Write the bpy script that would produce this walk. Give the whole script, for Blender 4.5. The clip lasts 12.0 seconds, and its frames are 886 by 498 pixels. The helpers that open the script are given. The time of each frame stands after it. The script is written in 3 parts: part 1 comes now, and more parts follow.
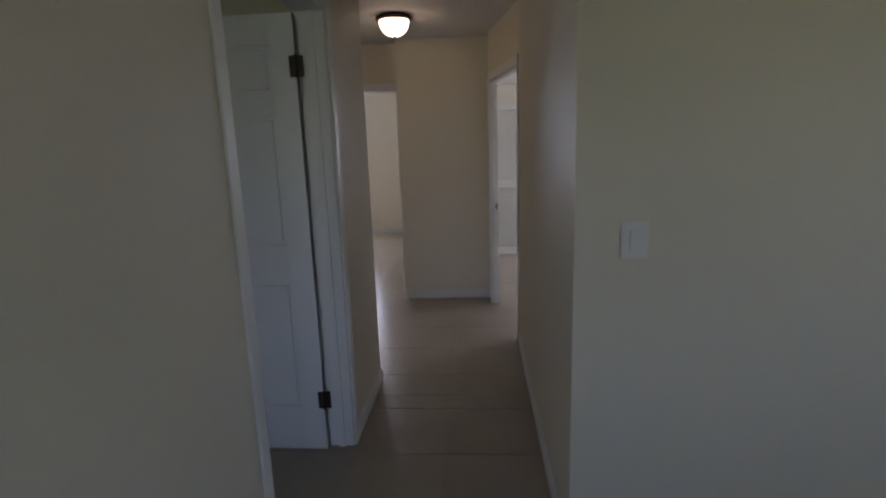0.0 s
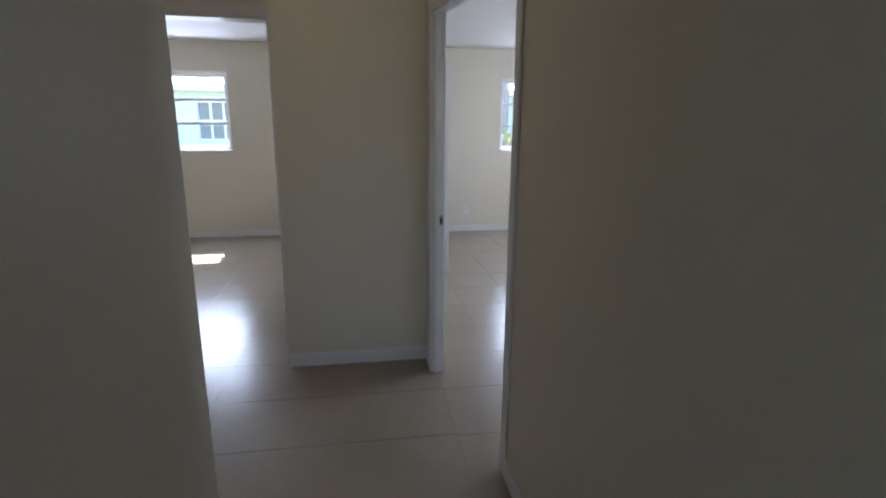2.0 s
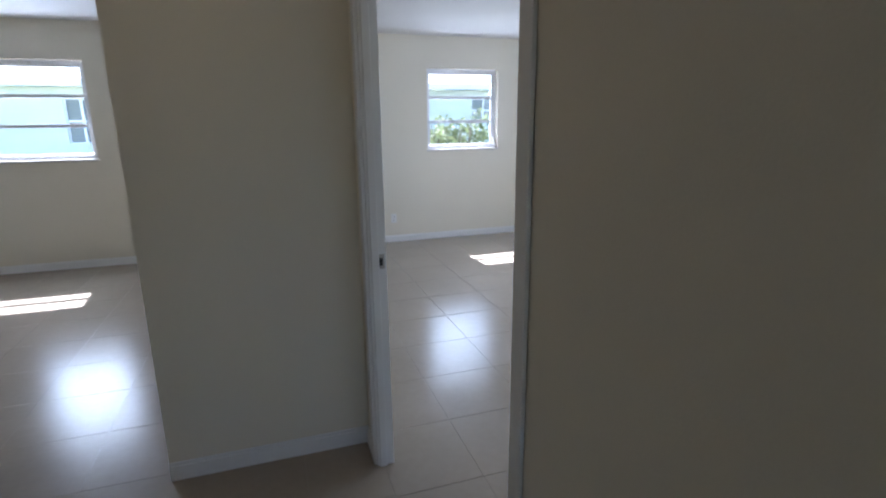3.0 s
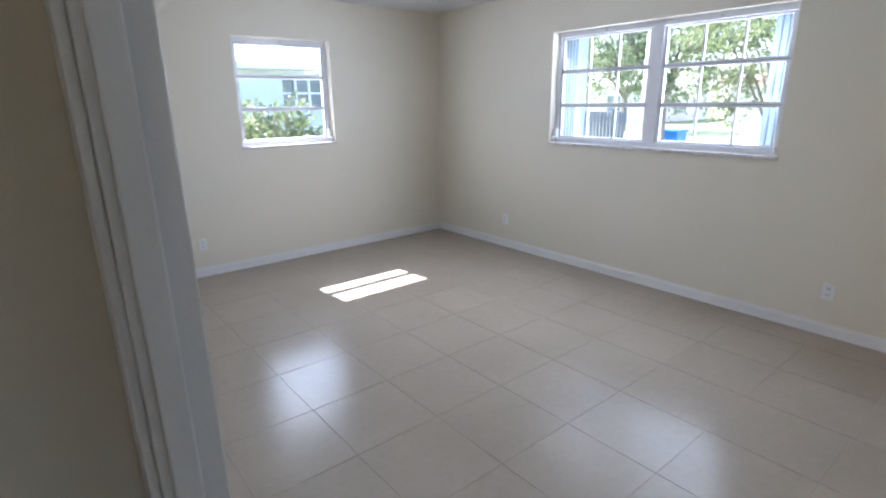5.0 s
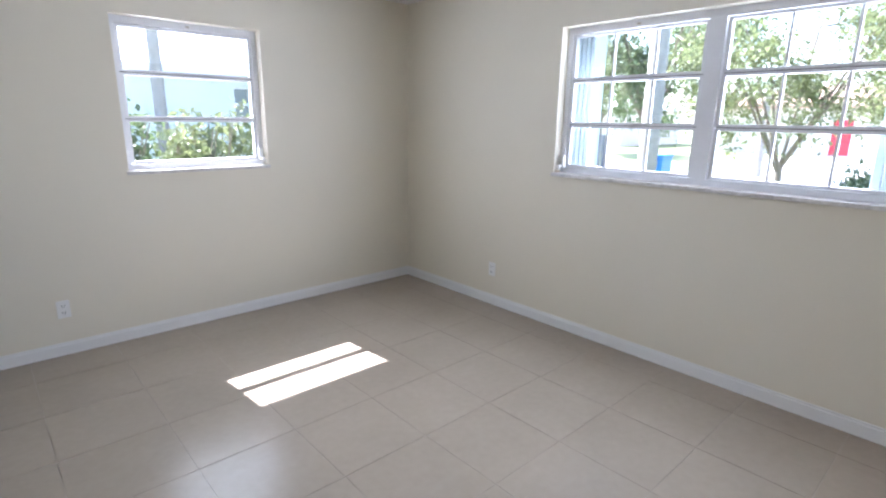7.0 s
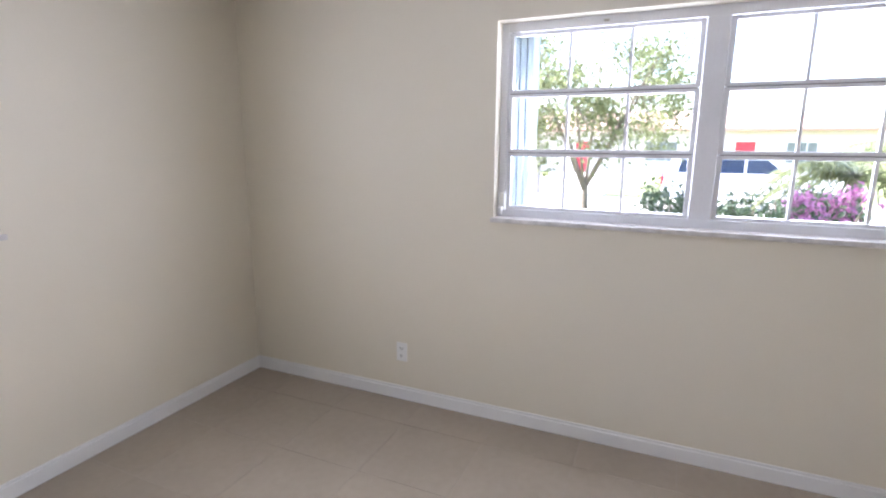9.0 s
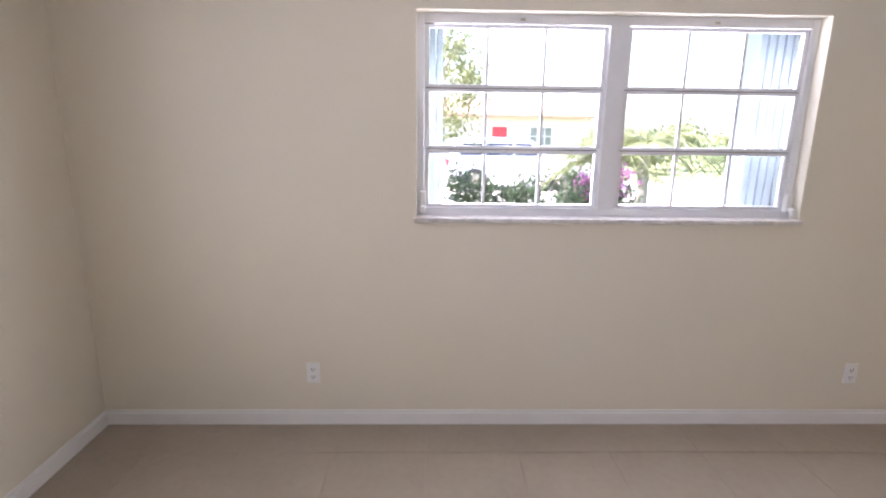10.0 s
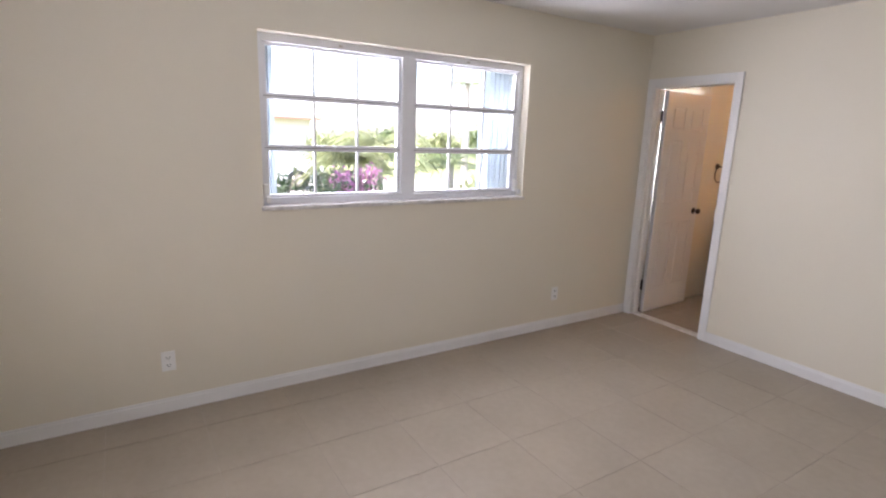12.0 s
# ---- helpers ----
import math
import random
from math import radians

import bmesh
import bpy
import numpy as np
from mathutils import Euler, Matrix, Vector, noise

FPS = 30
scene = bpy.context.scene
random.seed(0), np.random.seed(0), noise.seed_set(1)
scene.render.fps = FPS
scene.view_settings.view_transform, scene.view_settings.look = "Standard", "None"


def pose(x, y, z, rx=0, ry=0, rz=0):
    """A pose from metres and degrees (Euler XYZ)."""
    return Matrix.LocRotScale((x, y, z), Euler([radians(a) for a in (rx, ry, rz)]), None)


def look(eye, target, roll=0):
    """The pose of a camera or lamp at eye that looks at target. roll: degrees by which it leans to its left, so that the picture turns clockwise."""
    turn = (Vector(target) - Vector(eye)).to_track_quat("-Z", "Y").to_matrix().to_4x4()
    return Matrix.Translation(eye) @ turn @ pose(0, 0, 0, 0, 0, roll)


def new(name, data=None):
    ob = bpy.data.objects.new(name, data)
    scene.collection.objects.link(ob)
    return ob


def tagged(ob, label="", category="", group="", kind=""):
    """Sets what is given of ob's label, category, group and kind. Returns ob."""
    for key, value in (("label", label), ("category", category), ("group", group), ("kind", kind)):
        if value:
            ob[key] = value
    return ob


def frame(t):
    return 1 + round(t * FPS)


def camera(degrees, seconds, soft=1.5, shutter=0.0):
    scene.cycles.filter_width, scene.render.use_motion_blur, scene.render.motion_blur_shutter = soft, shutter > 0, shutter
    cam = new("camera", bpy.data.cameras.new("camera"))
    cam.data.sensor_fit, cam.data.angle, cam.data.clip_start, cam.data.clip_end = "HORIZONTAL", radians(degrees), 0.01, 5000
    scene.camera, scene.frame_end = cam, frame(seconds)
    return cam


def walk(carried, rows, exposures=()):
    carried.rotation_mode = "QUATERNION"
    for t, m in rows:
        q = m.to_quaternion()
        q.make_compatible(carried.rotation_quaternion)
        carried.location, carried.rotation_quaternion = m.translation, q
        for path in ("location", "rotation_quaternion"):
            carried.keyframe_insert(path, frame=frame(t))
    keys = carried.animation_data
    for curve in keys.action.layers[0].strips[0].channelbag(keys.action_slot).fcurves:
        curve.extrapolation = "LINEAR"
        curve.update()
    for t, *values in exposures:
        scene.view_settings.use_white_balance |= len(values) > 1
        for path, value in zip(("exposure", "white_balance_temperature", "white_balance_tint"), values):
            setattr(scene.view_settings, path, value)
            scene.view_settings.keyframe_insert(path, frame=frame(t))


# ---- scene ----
cam = camera(81.5, 12.0, soft=2.2)

PATH = [
    (0, (0.205, -4.709, 1.505), (0.069, -2.753, 1.108), -1.9),
    (0.5, (0.062, -4.209, 1.48), (0.051, -2.254, 1.058), -2.0),
    (1, (-0.021, -3.723, 1.467), (0.079, -1.778, 1.013), -1.5),
    (1.5, (-0.06, -3.266, 1.447), (0.128, -1.328, 0.986), 0.5),
    (2, (-0.064, -2.795, 1.456), (0.246, -0.875, 0.991), 0.4),
    (2.5, (-0.033, -2.355, 1.464), (0.41, -0.462, 0.996), -0.4),
    (3, (-0.01, -1.922, 1.482), (0.602, -0.081, 0.997), -0.6),
    (3.5, (0.044, -1.526, 1.495), (0.827, 0.245, 0.993), 0.0),
    (5.5, (0.418, -0.306, 1.524), (1.686, 1.14, 0.976), -0.5),
    (6, (0.627, -0.069, 1.495), (1.913, 1.368, 0.964), 0.1),
    (6.5, (0.88, 0.162, 1.493), (2.163, 1.61, 0.987), 0.5),
    (8.5, (1.598, 1.469, 1.487), (3.216, 2.58, 1.105), 0.4),
    (9, (1.64, 1.804, 1.507), (3.434, 2.593, 1.108), 0.3),
    (9.5, (1.684, 2.183, 1.524), (3.602, 2.548, 1.091), 1.4),
    (10, (1.655, 2.558, 1.565), (3.602, 2.513, 1.109), 0.7),
    (10.5, (1.634, 2.935, 1.563), (3.527, 2.479, 1.107), 2.0),
    (11, (1.578, 3.132, 1.561), (3.378, 2.39, 1.104), 3.2),
    (11.5, (1.375, 3.292, 1.557), (3.083, 2.348, 1.119), 3.1),
    (12, (1.143, 3.314, 1.563), (2.797, 2.274, 1.136), 2.0),
]
walk(cam, [(t, look(eye, target, roll)) for t, eye, target, roll in PATH],
     exposures=[(0.0, 2.7, 6100, 26), (1.0, 2.7, 5950, 23), (2.0, 2.85, 5550, 18), (3.7, 2.75, 5300, 16), (5.5, 2.85, 5600, 18),
                (8.5, 2.95, 5800, 18), (9.5, 2.95, 6200, 28), (12.0, 2.72, 6450, 25)])

# ---------------------------------------------------------------- world, sun, lamps
SUN_EL = 48.9
world = bpy.data.worlds.new("sky_world")
scene.world = world
world.use_nodes = True
wn = world.node_tree.nodes
wl = world.node_tree.links
wn.clear()
w_out = wn.new("ShaderNodeOutputWorld")
w_bg = wn.new("ShaderNodeBackground")
w_sky = wn.new("ShaderNodeTexSky")
w_sky.sky_type = "NISHITA"
w_sky.sun_disc = False
w_sky.sun_elevation = radians(SUN_EL)
w_sky.sun_rotation = radians(-5.1)
w_sky.air_density = 1.0
w_sky.dust_density = 2.0
w_bg.inputs["Strength"].default_value = 0.15
wl.new(w_sky.outputs[0], w_bg.inputs[0])
wl.new(w_bg.outputs[0], w_out.inputs[0])

sun = new("sun", bpy.data.lights.new("sun", "SUN"))
sun.data.energy = 5.0
sun.data.angle = radians(0.5)
sun.data.color = (1.0, 0.96, 0.9)
sun.matrix_world = look((0.0, 12, 13.75), (1.08, 0.0, 0.0))


def opening_light(name, x, y, z, w, h, aim, watts):
    lamp = new(name, bpy.data.lights.new(name, "AREA"))
    lamp.data.shape = "RECTANGLE"
    lamp.data.size, lamp.data.size_y = w, h
    lamp.data.energy = watts
    lamp.data.color = (0.90, 0.95, 1.0)
    lamp.matrix_world = look((x, y, z), aim)
    return lamp


opening_light("sky_light_east", 4.36, 1.65, 1.62, 1.8, 0.9, (0.0, 1.65, 0.6), 11)
opening_light("sky_light_north", 2.34, 4.52, 1.62, 0.85, 0.9, (3.3, 0.0, 0.4), 3.9)
opening_light("sky_light_left_room", -2.14, 4.52, 1.62, 0.8, 0.9, (-2.14, 0.0, 0.4), 6.5)
# next three: unseen fill lamps, added to brighten the front and side rooms
opening_light("fill_front_room", 0.0, -8.6, 1.5, 1.05, 1.1, (0.0, 0.0, 1.0), 0.22)
opening_light("fill_front_side", 3.36, -5.0, 1.5, 0.95, 0.95, (0.0, -5.0, 1.1), 0.22)
opening_light("fill_side_room", -2.2, -8.6, 1.5, 1.3, 1.1, (-1.6, 0.0, 1.0), 0.28)
opening_light("sky_light_bath", 4.40, -1.31, 1.6, 0.6, 0.8, (0.0, -1.31, 1.0), 4)
bath_lamp = new("bath_lamp", bpy.data.lights.new("bath_lamp", "POINT"))
bath_lamp.data.energy = 2.2
bath_lamp.data.color = (1.0, 0.55, 0.22)
bath_lamp.data.shadow_soft_size = 0.08
bath_lamp.location = (3.0, -2.5, 2.2)


# ---------------------------------------------------------------- materials
def mat(name, color, rough=0.6, var=0.06, scale=6.0, fine=60.0, bump=0.15, metal=0.0, rough_var=0.08, spec=0.5,
        trans=0.0, per_object=0.0, place=False):
    m = bpy.data.materials.new(name)
    m.use_nodes = True
    n, l = m.node_tree.nodes, m.node_tree.links
    b = n["Principled BSDF"]
    co = n.new("ShaderNodeTexCoord")
    a = n.new("ShaderNodeTexNoise")
    a.inputs["Scale"].default_value = scale
    a.inputs["Detail"].default_value = 5
    f = n.new("ShaderNodeTexNoise")
    f.inputs["Scale"].default_value = fine
    f.inputs["Detail"].default_value = 4
    where = n.new("ShaderNodeNewGeometry").outputs["Position"] if place else co.outputs["Object"]
    l.new(where, a.inputs["Vector"])
    l.new(where, f.inputs["Vector"])
    mix = n.new("ShaderNodeMix")
    mix.data_type = "RGBA"
    dark = tuple(max(0.0, c * (1 - var)) for c in color)
    light = tuple(min(1.0, c * (1 + var)) for c in color)
    mix.inputs[6].default_value = (*dark, 1)
    mix.inputs[7].default_value = (*light, 1)
    avg = n.new("ShaderNodeMath")
    avg.operation = "MULTIPLY_ADD"
    avg.inputs[1].default_value = 0.35
    half = n.new("ShaderNodeMath")
    half.operation = "MULTIPLY"
    half.inputs[1].default_value = 0.65
    l.new(a.outputs["Fac"], half.inputs[0])
    l.new(f.outputs["Fac"], avg.inputs[0])
    l.new(half.outputs[0], avg.inputs[2])
    ramp = n.new("ShaderNodeMapRange")
    ramp.inputs["From Min"].default_value = 0.3
    ramp.inputs["From Max"].default_value = 0.7
    l.new(avg.outputs[0], ramp.inputs["Value"])
    l.new(ramp.outputs[0], mix.inputs[0])
    col_out = mix.outputs[2]
    if per_object:
        oi = n.new("ShaderNodeObjectInfo")
        hsv = n.new("ShaderNodeHueSaturation")
        mr = n.new("ShaderNodeMapRange")
        mr.inputs["To Min"].default_value = 1 - per_object
        mr.inputs["To Max"].default_value = 1 + per_object
        l.new(oi.outputs["Random"], mr.inputs["Value"])
        l.new(mr.outputs[0], hsv.inputs["Value"])
        l.new(col_out, hsv.inputs["Color"])
        col_out = hsv.outputs[0]
    l.new(col_out, b.inputs["Base Color"])
    rr = n.new("ShaderNodeMapRange")
    rr.inputs["To Min"].default_value = max(0.02, rough - rough_var)
    rr.inputs["To Max"].default_value = min(1.0, rough + rough_var)
    l.new(a.outputs["Fac"], rr.inputs["Value"])
    l.new(rr.outputs[0], b.inputs["Roughness"])
    b.inputs["Metallic"].default_value = metal
    b.inputs["Specular IOR Level"].default_value = spec
    if trans:
        b.inputs["Transmission Weight"].default_value = trans
    if bump:
        bp = n.new("ShaderNodeBump")
        bp.inputs["Strength"].default_value = bump
        bp.inputs["Distance"].default_value = 0.002
        l.new(f.outputs["Fac"], bp.inputs["Height"])
        l.new(bp.outputs[0], b.inputs["Normal"])
    return m


def leaf_mat(name, color, var=0.35):
    m = bpy.data.materials.new(name)
    m.use_nodes = True
    n, l = m.node_tree.nodes, m.node_tree.links
    b = n["Principled BSDF"]
    g = n.new("ShaderNodeNewGeometry")
    mix = n.new("ShaderNodeMix")
    mix.data_type = "RGBA"
    mix.inputs[6].default_value = (*[c * (1 - var) for c in color], 1)
    mix.inputs[7].default_value = (*[min(1, c * (1 + var)) for c in color], 1)
    l.new(g.outputs["Random Per Island"], mix.inputs[0])
    l.new(mix.outputs[2], b.inputs["Base Color"])
    b.inputs["Roughness"].default_value = 0.45
    t = n.new("ShaderNodeBsdfTranslucent")
    l.new(mix.outputs[2], t.inputs["Color"])
    add = n.new("ShaderNodeMixShader")
    add.inputs[0].default_value = 0.4
    l.new(b.outputs[0], add.inputs[1])
    l.new(t.outputs[0], add.inputs[2])
    l.new(add.outputs[0], n["Material Output"].inputs["Surface"])
    return m


M_WALL = mat("cream_wall_paint", (0.735, 0.69, 0.575), 0.55, 0.025, 1.3, 160, 0.25)
M_WALL_OUT = mat("stucco_outside", (0.62, 0.66, 0.68), 0.85, 0.05, 3, 90, 0.6)
M_CEIL = mat("ceiling_white", (0.72, 0.72, 0.71), 0.8, 0.03, 2, 110, 0.9)
M_TRIM = mat("white_trim_paint", (0.78, 0.78, 0.77), 0.38, 0.03, 5, 120, 0.12)
M_DOOR = mat("white_door_paint", (0.74, 0.75, 0.76), 0.35, 0.02, 4, 140, 0.12)
M_LOUVER = mat("white_louver_paint", (0.72, 0.72, 0.70), 0.5, 0.04, 5, 90, 0.15)
M_TILE = mat("beige_ceramic_tile", (0.355, 0.304, 0.244), 0.225, 0.085, 1.7, 24, 0.05, rough_var=0.06, spec=0.2, per_object=0.012, place=True)
M_GROUT = mat("grey_beige_grout", (0.352, 0.302, 0.243), 0.45, 0.12, 9, 200, 0.4)
M_MARBLE = mat("grey_veined_marble", (0.62, 0.60, 0.58), 0.4, 0.25, 14, 40, 0.1)
M_ALU = mat("white_aluminium_frame", (0.76, 0.77, 0.80), 0.4, 0.05, 8, 90, 0.08, spec=0.4)
M_GASKET = mat("dark_gasket", (0.12, 0.12, 0.13), 0.7, 0.1, 8, 60, 0.1)
M_BRONZE = mat("oil_rubbed_bronze", (0.055, 0.045, 0.038), 0.38, 0.25, 20, 120, 0.1, metal=0.8)
M_NICKEL = mat("brushed_nickel", (0.45, 0.42, 0.38), 0.32, 0.1, 20, 200, 0.1, metal=1.0)
# near-black colour for the shade inside small holes that aren't cut
M_HOLE_SHADE = mat("painted_hole_shade", (0.02, 0.02, 0.02), 0.8, 0.1, 5, 50, 0)
M_PLASTIC = mat("white_plastic_plate", (0.80, 0.80, 0.78), 0.32, 0.02, 10, 100, 0)
M_VANITY = mat("espresso_wood", (0.022, 0.014, 0.010), 0.4, 0.3, 7, 60, 0.2)
M_BATHWALL = mat("bath_wall_paint", (0.72, 0.66, 0.55), 0.5, 0.03, 2, 140, 0.2)
# white shutters; the blue-grey of their backlit shade is put into the colour
M_SHUTTER = mat("shaded_shutter_aluminium", (0.36, 0.42, 0.48), 0.45, 0.05, 6, 90, 0.1)
M_GRASS = mat("dry_lawn", (0.17, 0.19, 0.075), 0.95, 0.4, 2.2, 45, 1.0)
M_CONCRETE = mat("pale_concrete", (0.42, 0.40, 0.37), 0.85, 0.12, 1.6, 40, 0.5)
M_ASPHALT = mat("asphalt", (0.10, 0.10, 0.10), 0.9, 0.15, 2, 80, 0.6)
M_MINT = mat("mint_stucco", (0.60, 0.635, 0.59), 0.9, 0.04, 1.5, 50, 0.5)
M_ROOF = mat("white_roof_tile", (0.70, 0.70, 0.68), 0.8, 0.1, 4, 30, 0.5)
M_BARK = mat("tree_bark", (0.20, 0.165, 0.125), 0.95, 0.35, 9, 40, 1.0)
M_PALMBARK = mat("palm_bark_grey", (0.30, 0.275, 0.25), 0.95, 0.25, 11, 40, 1.0)
M_LEAF = leaf_mat("leaf_green", (0.115, 0.155, 0.065))
M_LEAF2 = leaf_mat("leaf_yellow_green", (0.19, 0.215, 0.095))
M_LEAF3 = leaf_mat("leaf_dark_green", (0.075, 0.115, 0.06))
M_PINK = leaf_mat("bougainvillea_pink", (0.42, 0.16, 0.32))
M_CARWHITE = mat("white_car_paint", (0.75, 0.76, 0.78), 0.2, 0.02, 3, 60, 0, spec=0.6)
M_CARGLASS = mat("tinted_car_glass", (0.02, 0.035, 0.07), 0.06, 0.1, 3, 30, 0, spec=0.8)
# opaque pale grey: the reflections in the house windows are put into the colour
M_PALEGLASS = mat("painted_reflection_house_glass", (0.16, 0.18, 0.18), 0.32, 0.15, 2, 30, 0, spec=0.7)
M_RUBBER = mat("tyre_rubber", (0.025, 0.025, 0.025), 0.8, 0.1, 10, 80, 0.2)
M_RED = mat("red_paint", (0.50, 0.03, 0.05), 0.5, 0.08, 4, 60, 0.1)
M_BLUEBIN = mat("blue_bin_plastic", (0.04, 0.20, 0.50), 0.45, 0.08, 4, 60, 0.1)
M_HOUSEWHITE = mat("white_stucco", (0.62, 0.58, 0.54), 0.9, 0.05, 2, 50, 0.4)
M_TERRA = mat("faded_terracotta", (0.42, 0.25, 0.20), 0.85, 0.15, 3, 30, 0.5)
M_FENCE = mat("grey_fence_wood", (0.20, 0.22, 0.26), 0.85, 0.2, 5, 50, 0.4)

M_GLASS = bpy.data.materials.new("window_glass")
M_GLASS.use_nodes = True
gn, gl = M_GLASS.node_tree.nodes, M_GLASS.node_tree.links
g_tr = gn.new("ShaderNodeBsdfTransparent")
g_tr.inputs[0].default_value = (0.96, 0.98, 0.98, 1)
g_gl = gn.new("ShaderNodeBsdfGlossy")
g_gl.inputs["Roughness"].default_value = 0.02
g_mix = gn.new("ShaderNodeMixShader")
g_fr = gn.new("ShaderNodeFresnel")
g_fr.inputs["IOR"].default_value = 1.45
gl.new(g_fr.outputs[0], g_mix.inputs[0])
gl.new(g_tr.outputs[0], g_mix.inputs[1])
gl.new(g_gl.outputs[0], g_mix.inputs[2])
gl.new(g_mix.outputs[0], gn["Material Output"].inputs["Surface"])

M_FROST = bpy.data.materials.new("frosted_bathroom_glass")
M_FROST.use_nodes = True
fn, fl_ = M_FROST.node_tree.nodes, M_FROST.node_tree.links
f_t = fn.new("ShaderNodeBsdfTranslucent")
f_t.inputs[0].default_value = (0.9, 0.93, 0.93, 1)
f_n = fn.new("ShaderNodeTexNoise")
f_n.inputs["Scale"].default_value = 180
f_b = fn.new("ShaderNodeBump")
f_b.inputs["Strength"].default_value = 0.3
fl_.new(f_n.outputs["Fac"], f_b.inputs["Height"])
fl_.new(f_b.outputs[0], f_t.inputs["Normal"])
fl_.new(f_t.outputs[0], fn["Material Output"].inputs["Surface"])

M_LAMPGLASS = bpy.data.materials.new("lit_alabaster_glass")
M_LAMPGLASS.use_nodes = True
ln, ll = M_LAMPGLASS.node_tree.nodes, M_LAMPGLASS.node_tree.links
l_noise = ln.new("ShaderNodeTexNoise")
l_noise.inputs["Scale"].default_value = 9
l_ramp = ln.new("ShaderNodeMix")
l_ramp.data_type = "RGBA"
l_ramp.inputs[6].default_value = (1.0, 0.66, 0.34, 1)
l_ramp.inputs[7].default_value = (1.0, 0.78, 0.50, 1)
ll.new(l_noise.outputs["Fac"], l_ramp.inputs[0])
ll.new(l_ramp.outputs[2], ln["Principled BSDF"].inputs["Emission Color"])
ln["Principled BSDF"].inputs["Emission Strength"].default_value = 0.9
ln["Principled BSDF"].inputs["Base Color"].default_value = (0.8, 0.72, 0.6, 1)


# ---------------------------------------------------------------- mesh helpers
def box(bm, x0, x1, y0, y1, z0, z1, bevel=0.0, turn=None):
    r = bmesh.ops.create_cube(bm, size=1.0)
    vs = r["verts"]
    m = Matrix.Translation(((x0 + x1) / 2, (y0 + y1) / 2, (z0 + z1) / 2)) @ Matrix.Diagonal((abs(x1 - x0), abs(y1 - y0), abs(z1 - z0), 1))
    if turn is not None:
        m = turn @ m
    bmesh.ops.transform(bm, matrix=m, verts=vs)
    if bevel:
        es = list({e for v in vs for e in v.link_edges})
        bmesh.ops.bevel(bm, geom=es, offset=bevel, segments=2, affect="EDGES", profile=0.6)
    return bm


def boxes(*specs, bevel=0.0):
    bm = bmesh.new()
    for s in specs:
        box(bm, *s, bevel=bevel)
    return bm


def tube(bm, p0, p1, r0, r1, seg=10):
    p0, p1 = Vector(p0), Vector(p1)
    d = p1 - p0
    q = d.to_track_quat("Z", "Y").to_matrix().to_4x4()
    bmesh.ops.create_cone(bm, cap_ends=True, segments=seg, radius1=r0, radius2=r1, depth=d.length,
                          matrix=Matrix.Translation((p0 + p1) / 2) @ q)
    return bm


def lathe(bm, profile, seg=24, m=Matrix()):
    rings = []
    for r, z in profile:
        rings.append([bm.verts.new(m @ Vector((r * math.cos(2 * math.pi * i / seg), r * math.sin(2 * math.pi * i / seg), z))) for i in range(seg)])
    for a, b in zip(rings, rings[1:]):
        for i in range(seg):
            f = bm.faces.new((a[i], a[(i + 1) % seg], b[(i + 1) % seg], b[i]))
            f.smooth = True
    bm.faces.new(rings[0][::-1])
    bm.faces.new(rings[-1])
    return bm


def mesh_of(name, bm, material):
    bmesh.ops.recalc_face_normals(bm, faces=bm.faces)
    me = bpy.data.meshes.new(name)
    bm.to_mesh(me)
    bm.free()
    me.materials.append(material)
    return me


def thing(name, label, category, m=Matrix(), group="", kind=""):
    e = new(name)
    e.empty_display_size = 0.1
    e.matrix_world = m
    return tagged(e, label, category, group, kind)


def part(name, bm, material, parent, label=""):
    ob = new(name, mesh_of(name, bm, material))
    ob.parent = parent
    if label:
        ob["label"] = label
    return ob


def solid(name, bm, material, label, category, kind="", group=""):
    ob = new(name, mesh_of(name, bm, material))
    return tagged(ob, label, category, group, kind)


def structure(name, bm, material, label, category):
    return solid(name, bm, material, label, category, "structure")


def wall_x(bm, y0, y1, x0, x1, z0, z1, holes=()):
    """A wall that runs along x, with holes (xa, xb, za, zb)."""
    cuts = sorted(holes)
    at = x0
    for xa, xb, za, zb in cuts:
        if xa > at:
            box(bm, at, xa, y0, y1, z0, z1)
        if za > z0:
            box(bm, xa, xb, y0, y1, z0, za)
        if zb < z1:
            box(bm, xa, xb, y0, y1, zb, z1)
        at = xb
    if at < x1:
        box(bm, at, x1, y0, y1, z0, z1)
    return bm


def wall_y(bm, x0, x1, y0, y1, z0, z1, holes=()):
    """A wall that runs along y, with holes (ya, yb, za, zb)."""
    at = y0
    for ya, yb, za, zb in sorted(holes):
        if ya > at:
            box(bm, x0, x1, at, ya, z0, z1)
        if za > z0:
            box(bm, x0, x1, ya, yb, z0, za)
        if zb < z1:
            box(bm, x0, x1, ya, yb, zb, z1)
        at = yb
    if at < y1:
        box(bm, x0, x1, at, y1, z0, z1)
    return bm


# ---------------------------------------------------------------- plan (metres)
H = 2.46
E, N, S, W = 4.17, 4.292, -0.635, 0.402
T = 0.20
HL, HR, HN = -0.45, 0.332, 0.512
END, EL = 0.25, -0.522      # face and free edge of the wall that closes the hallway
HS, SW = -1.577, -3.07        # end of the left hallway wall, face of the switch wall
ZS, ZT = 1.135, 2.093
EW = (0.712, 2.633)
NW_ = (1.871, 2.809)
LW = (-2.605, -1.675)
BATH_S, FRONT_S = -2.99, -8.4
LEFT_W = -4.4
DOOR_H = 2.045
HALL_DOOR_H = 2.115
BED = (-0.905, 0.066)
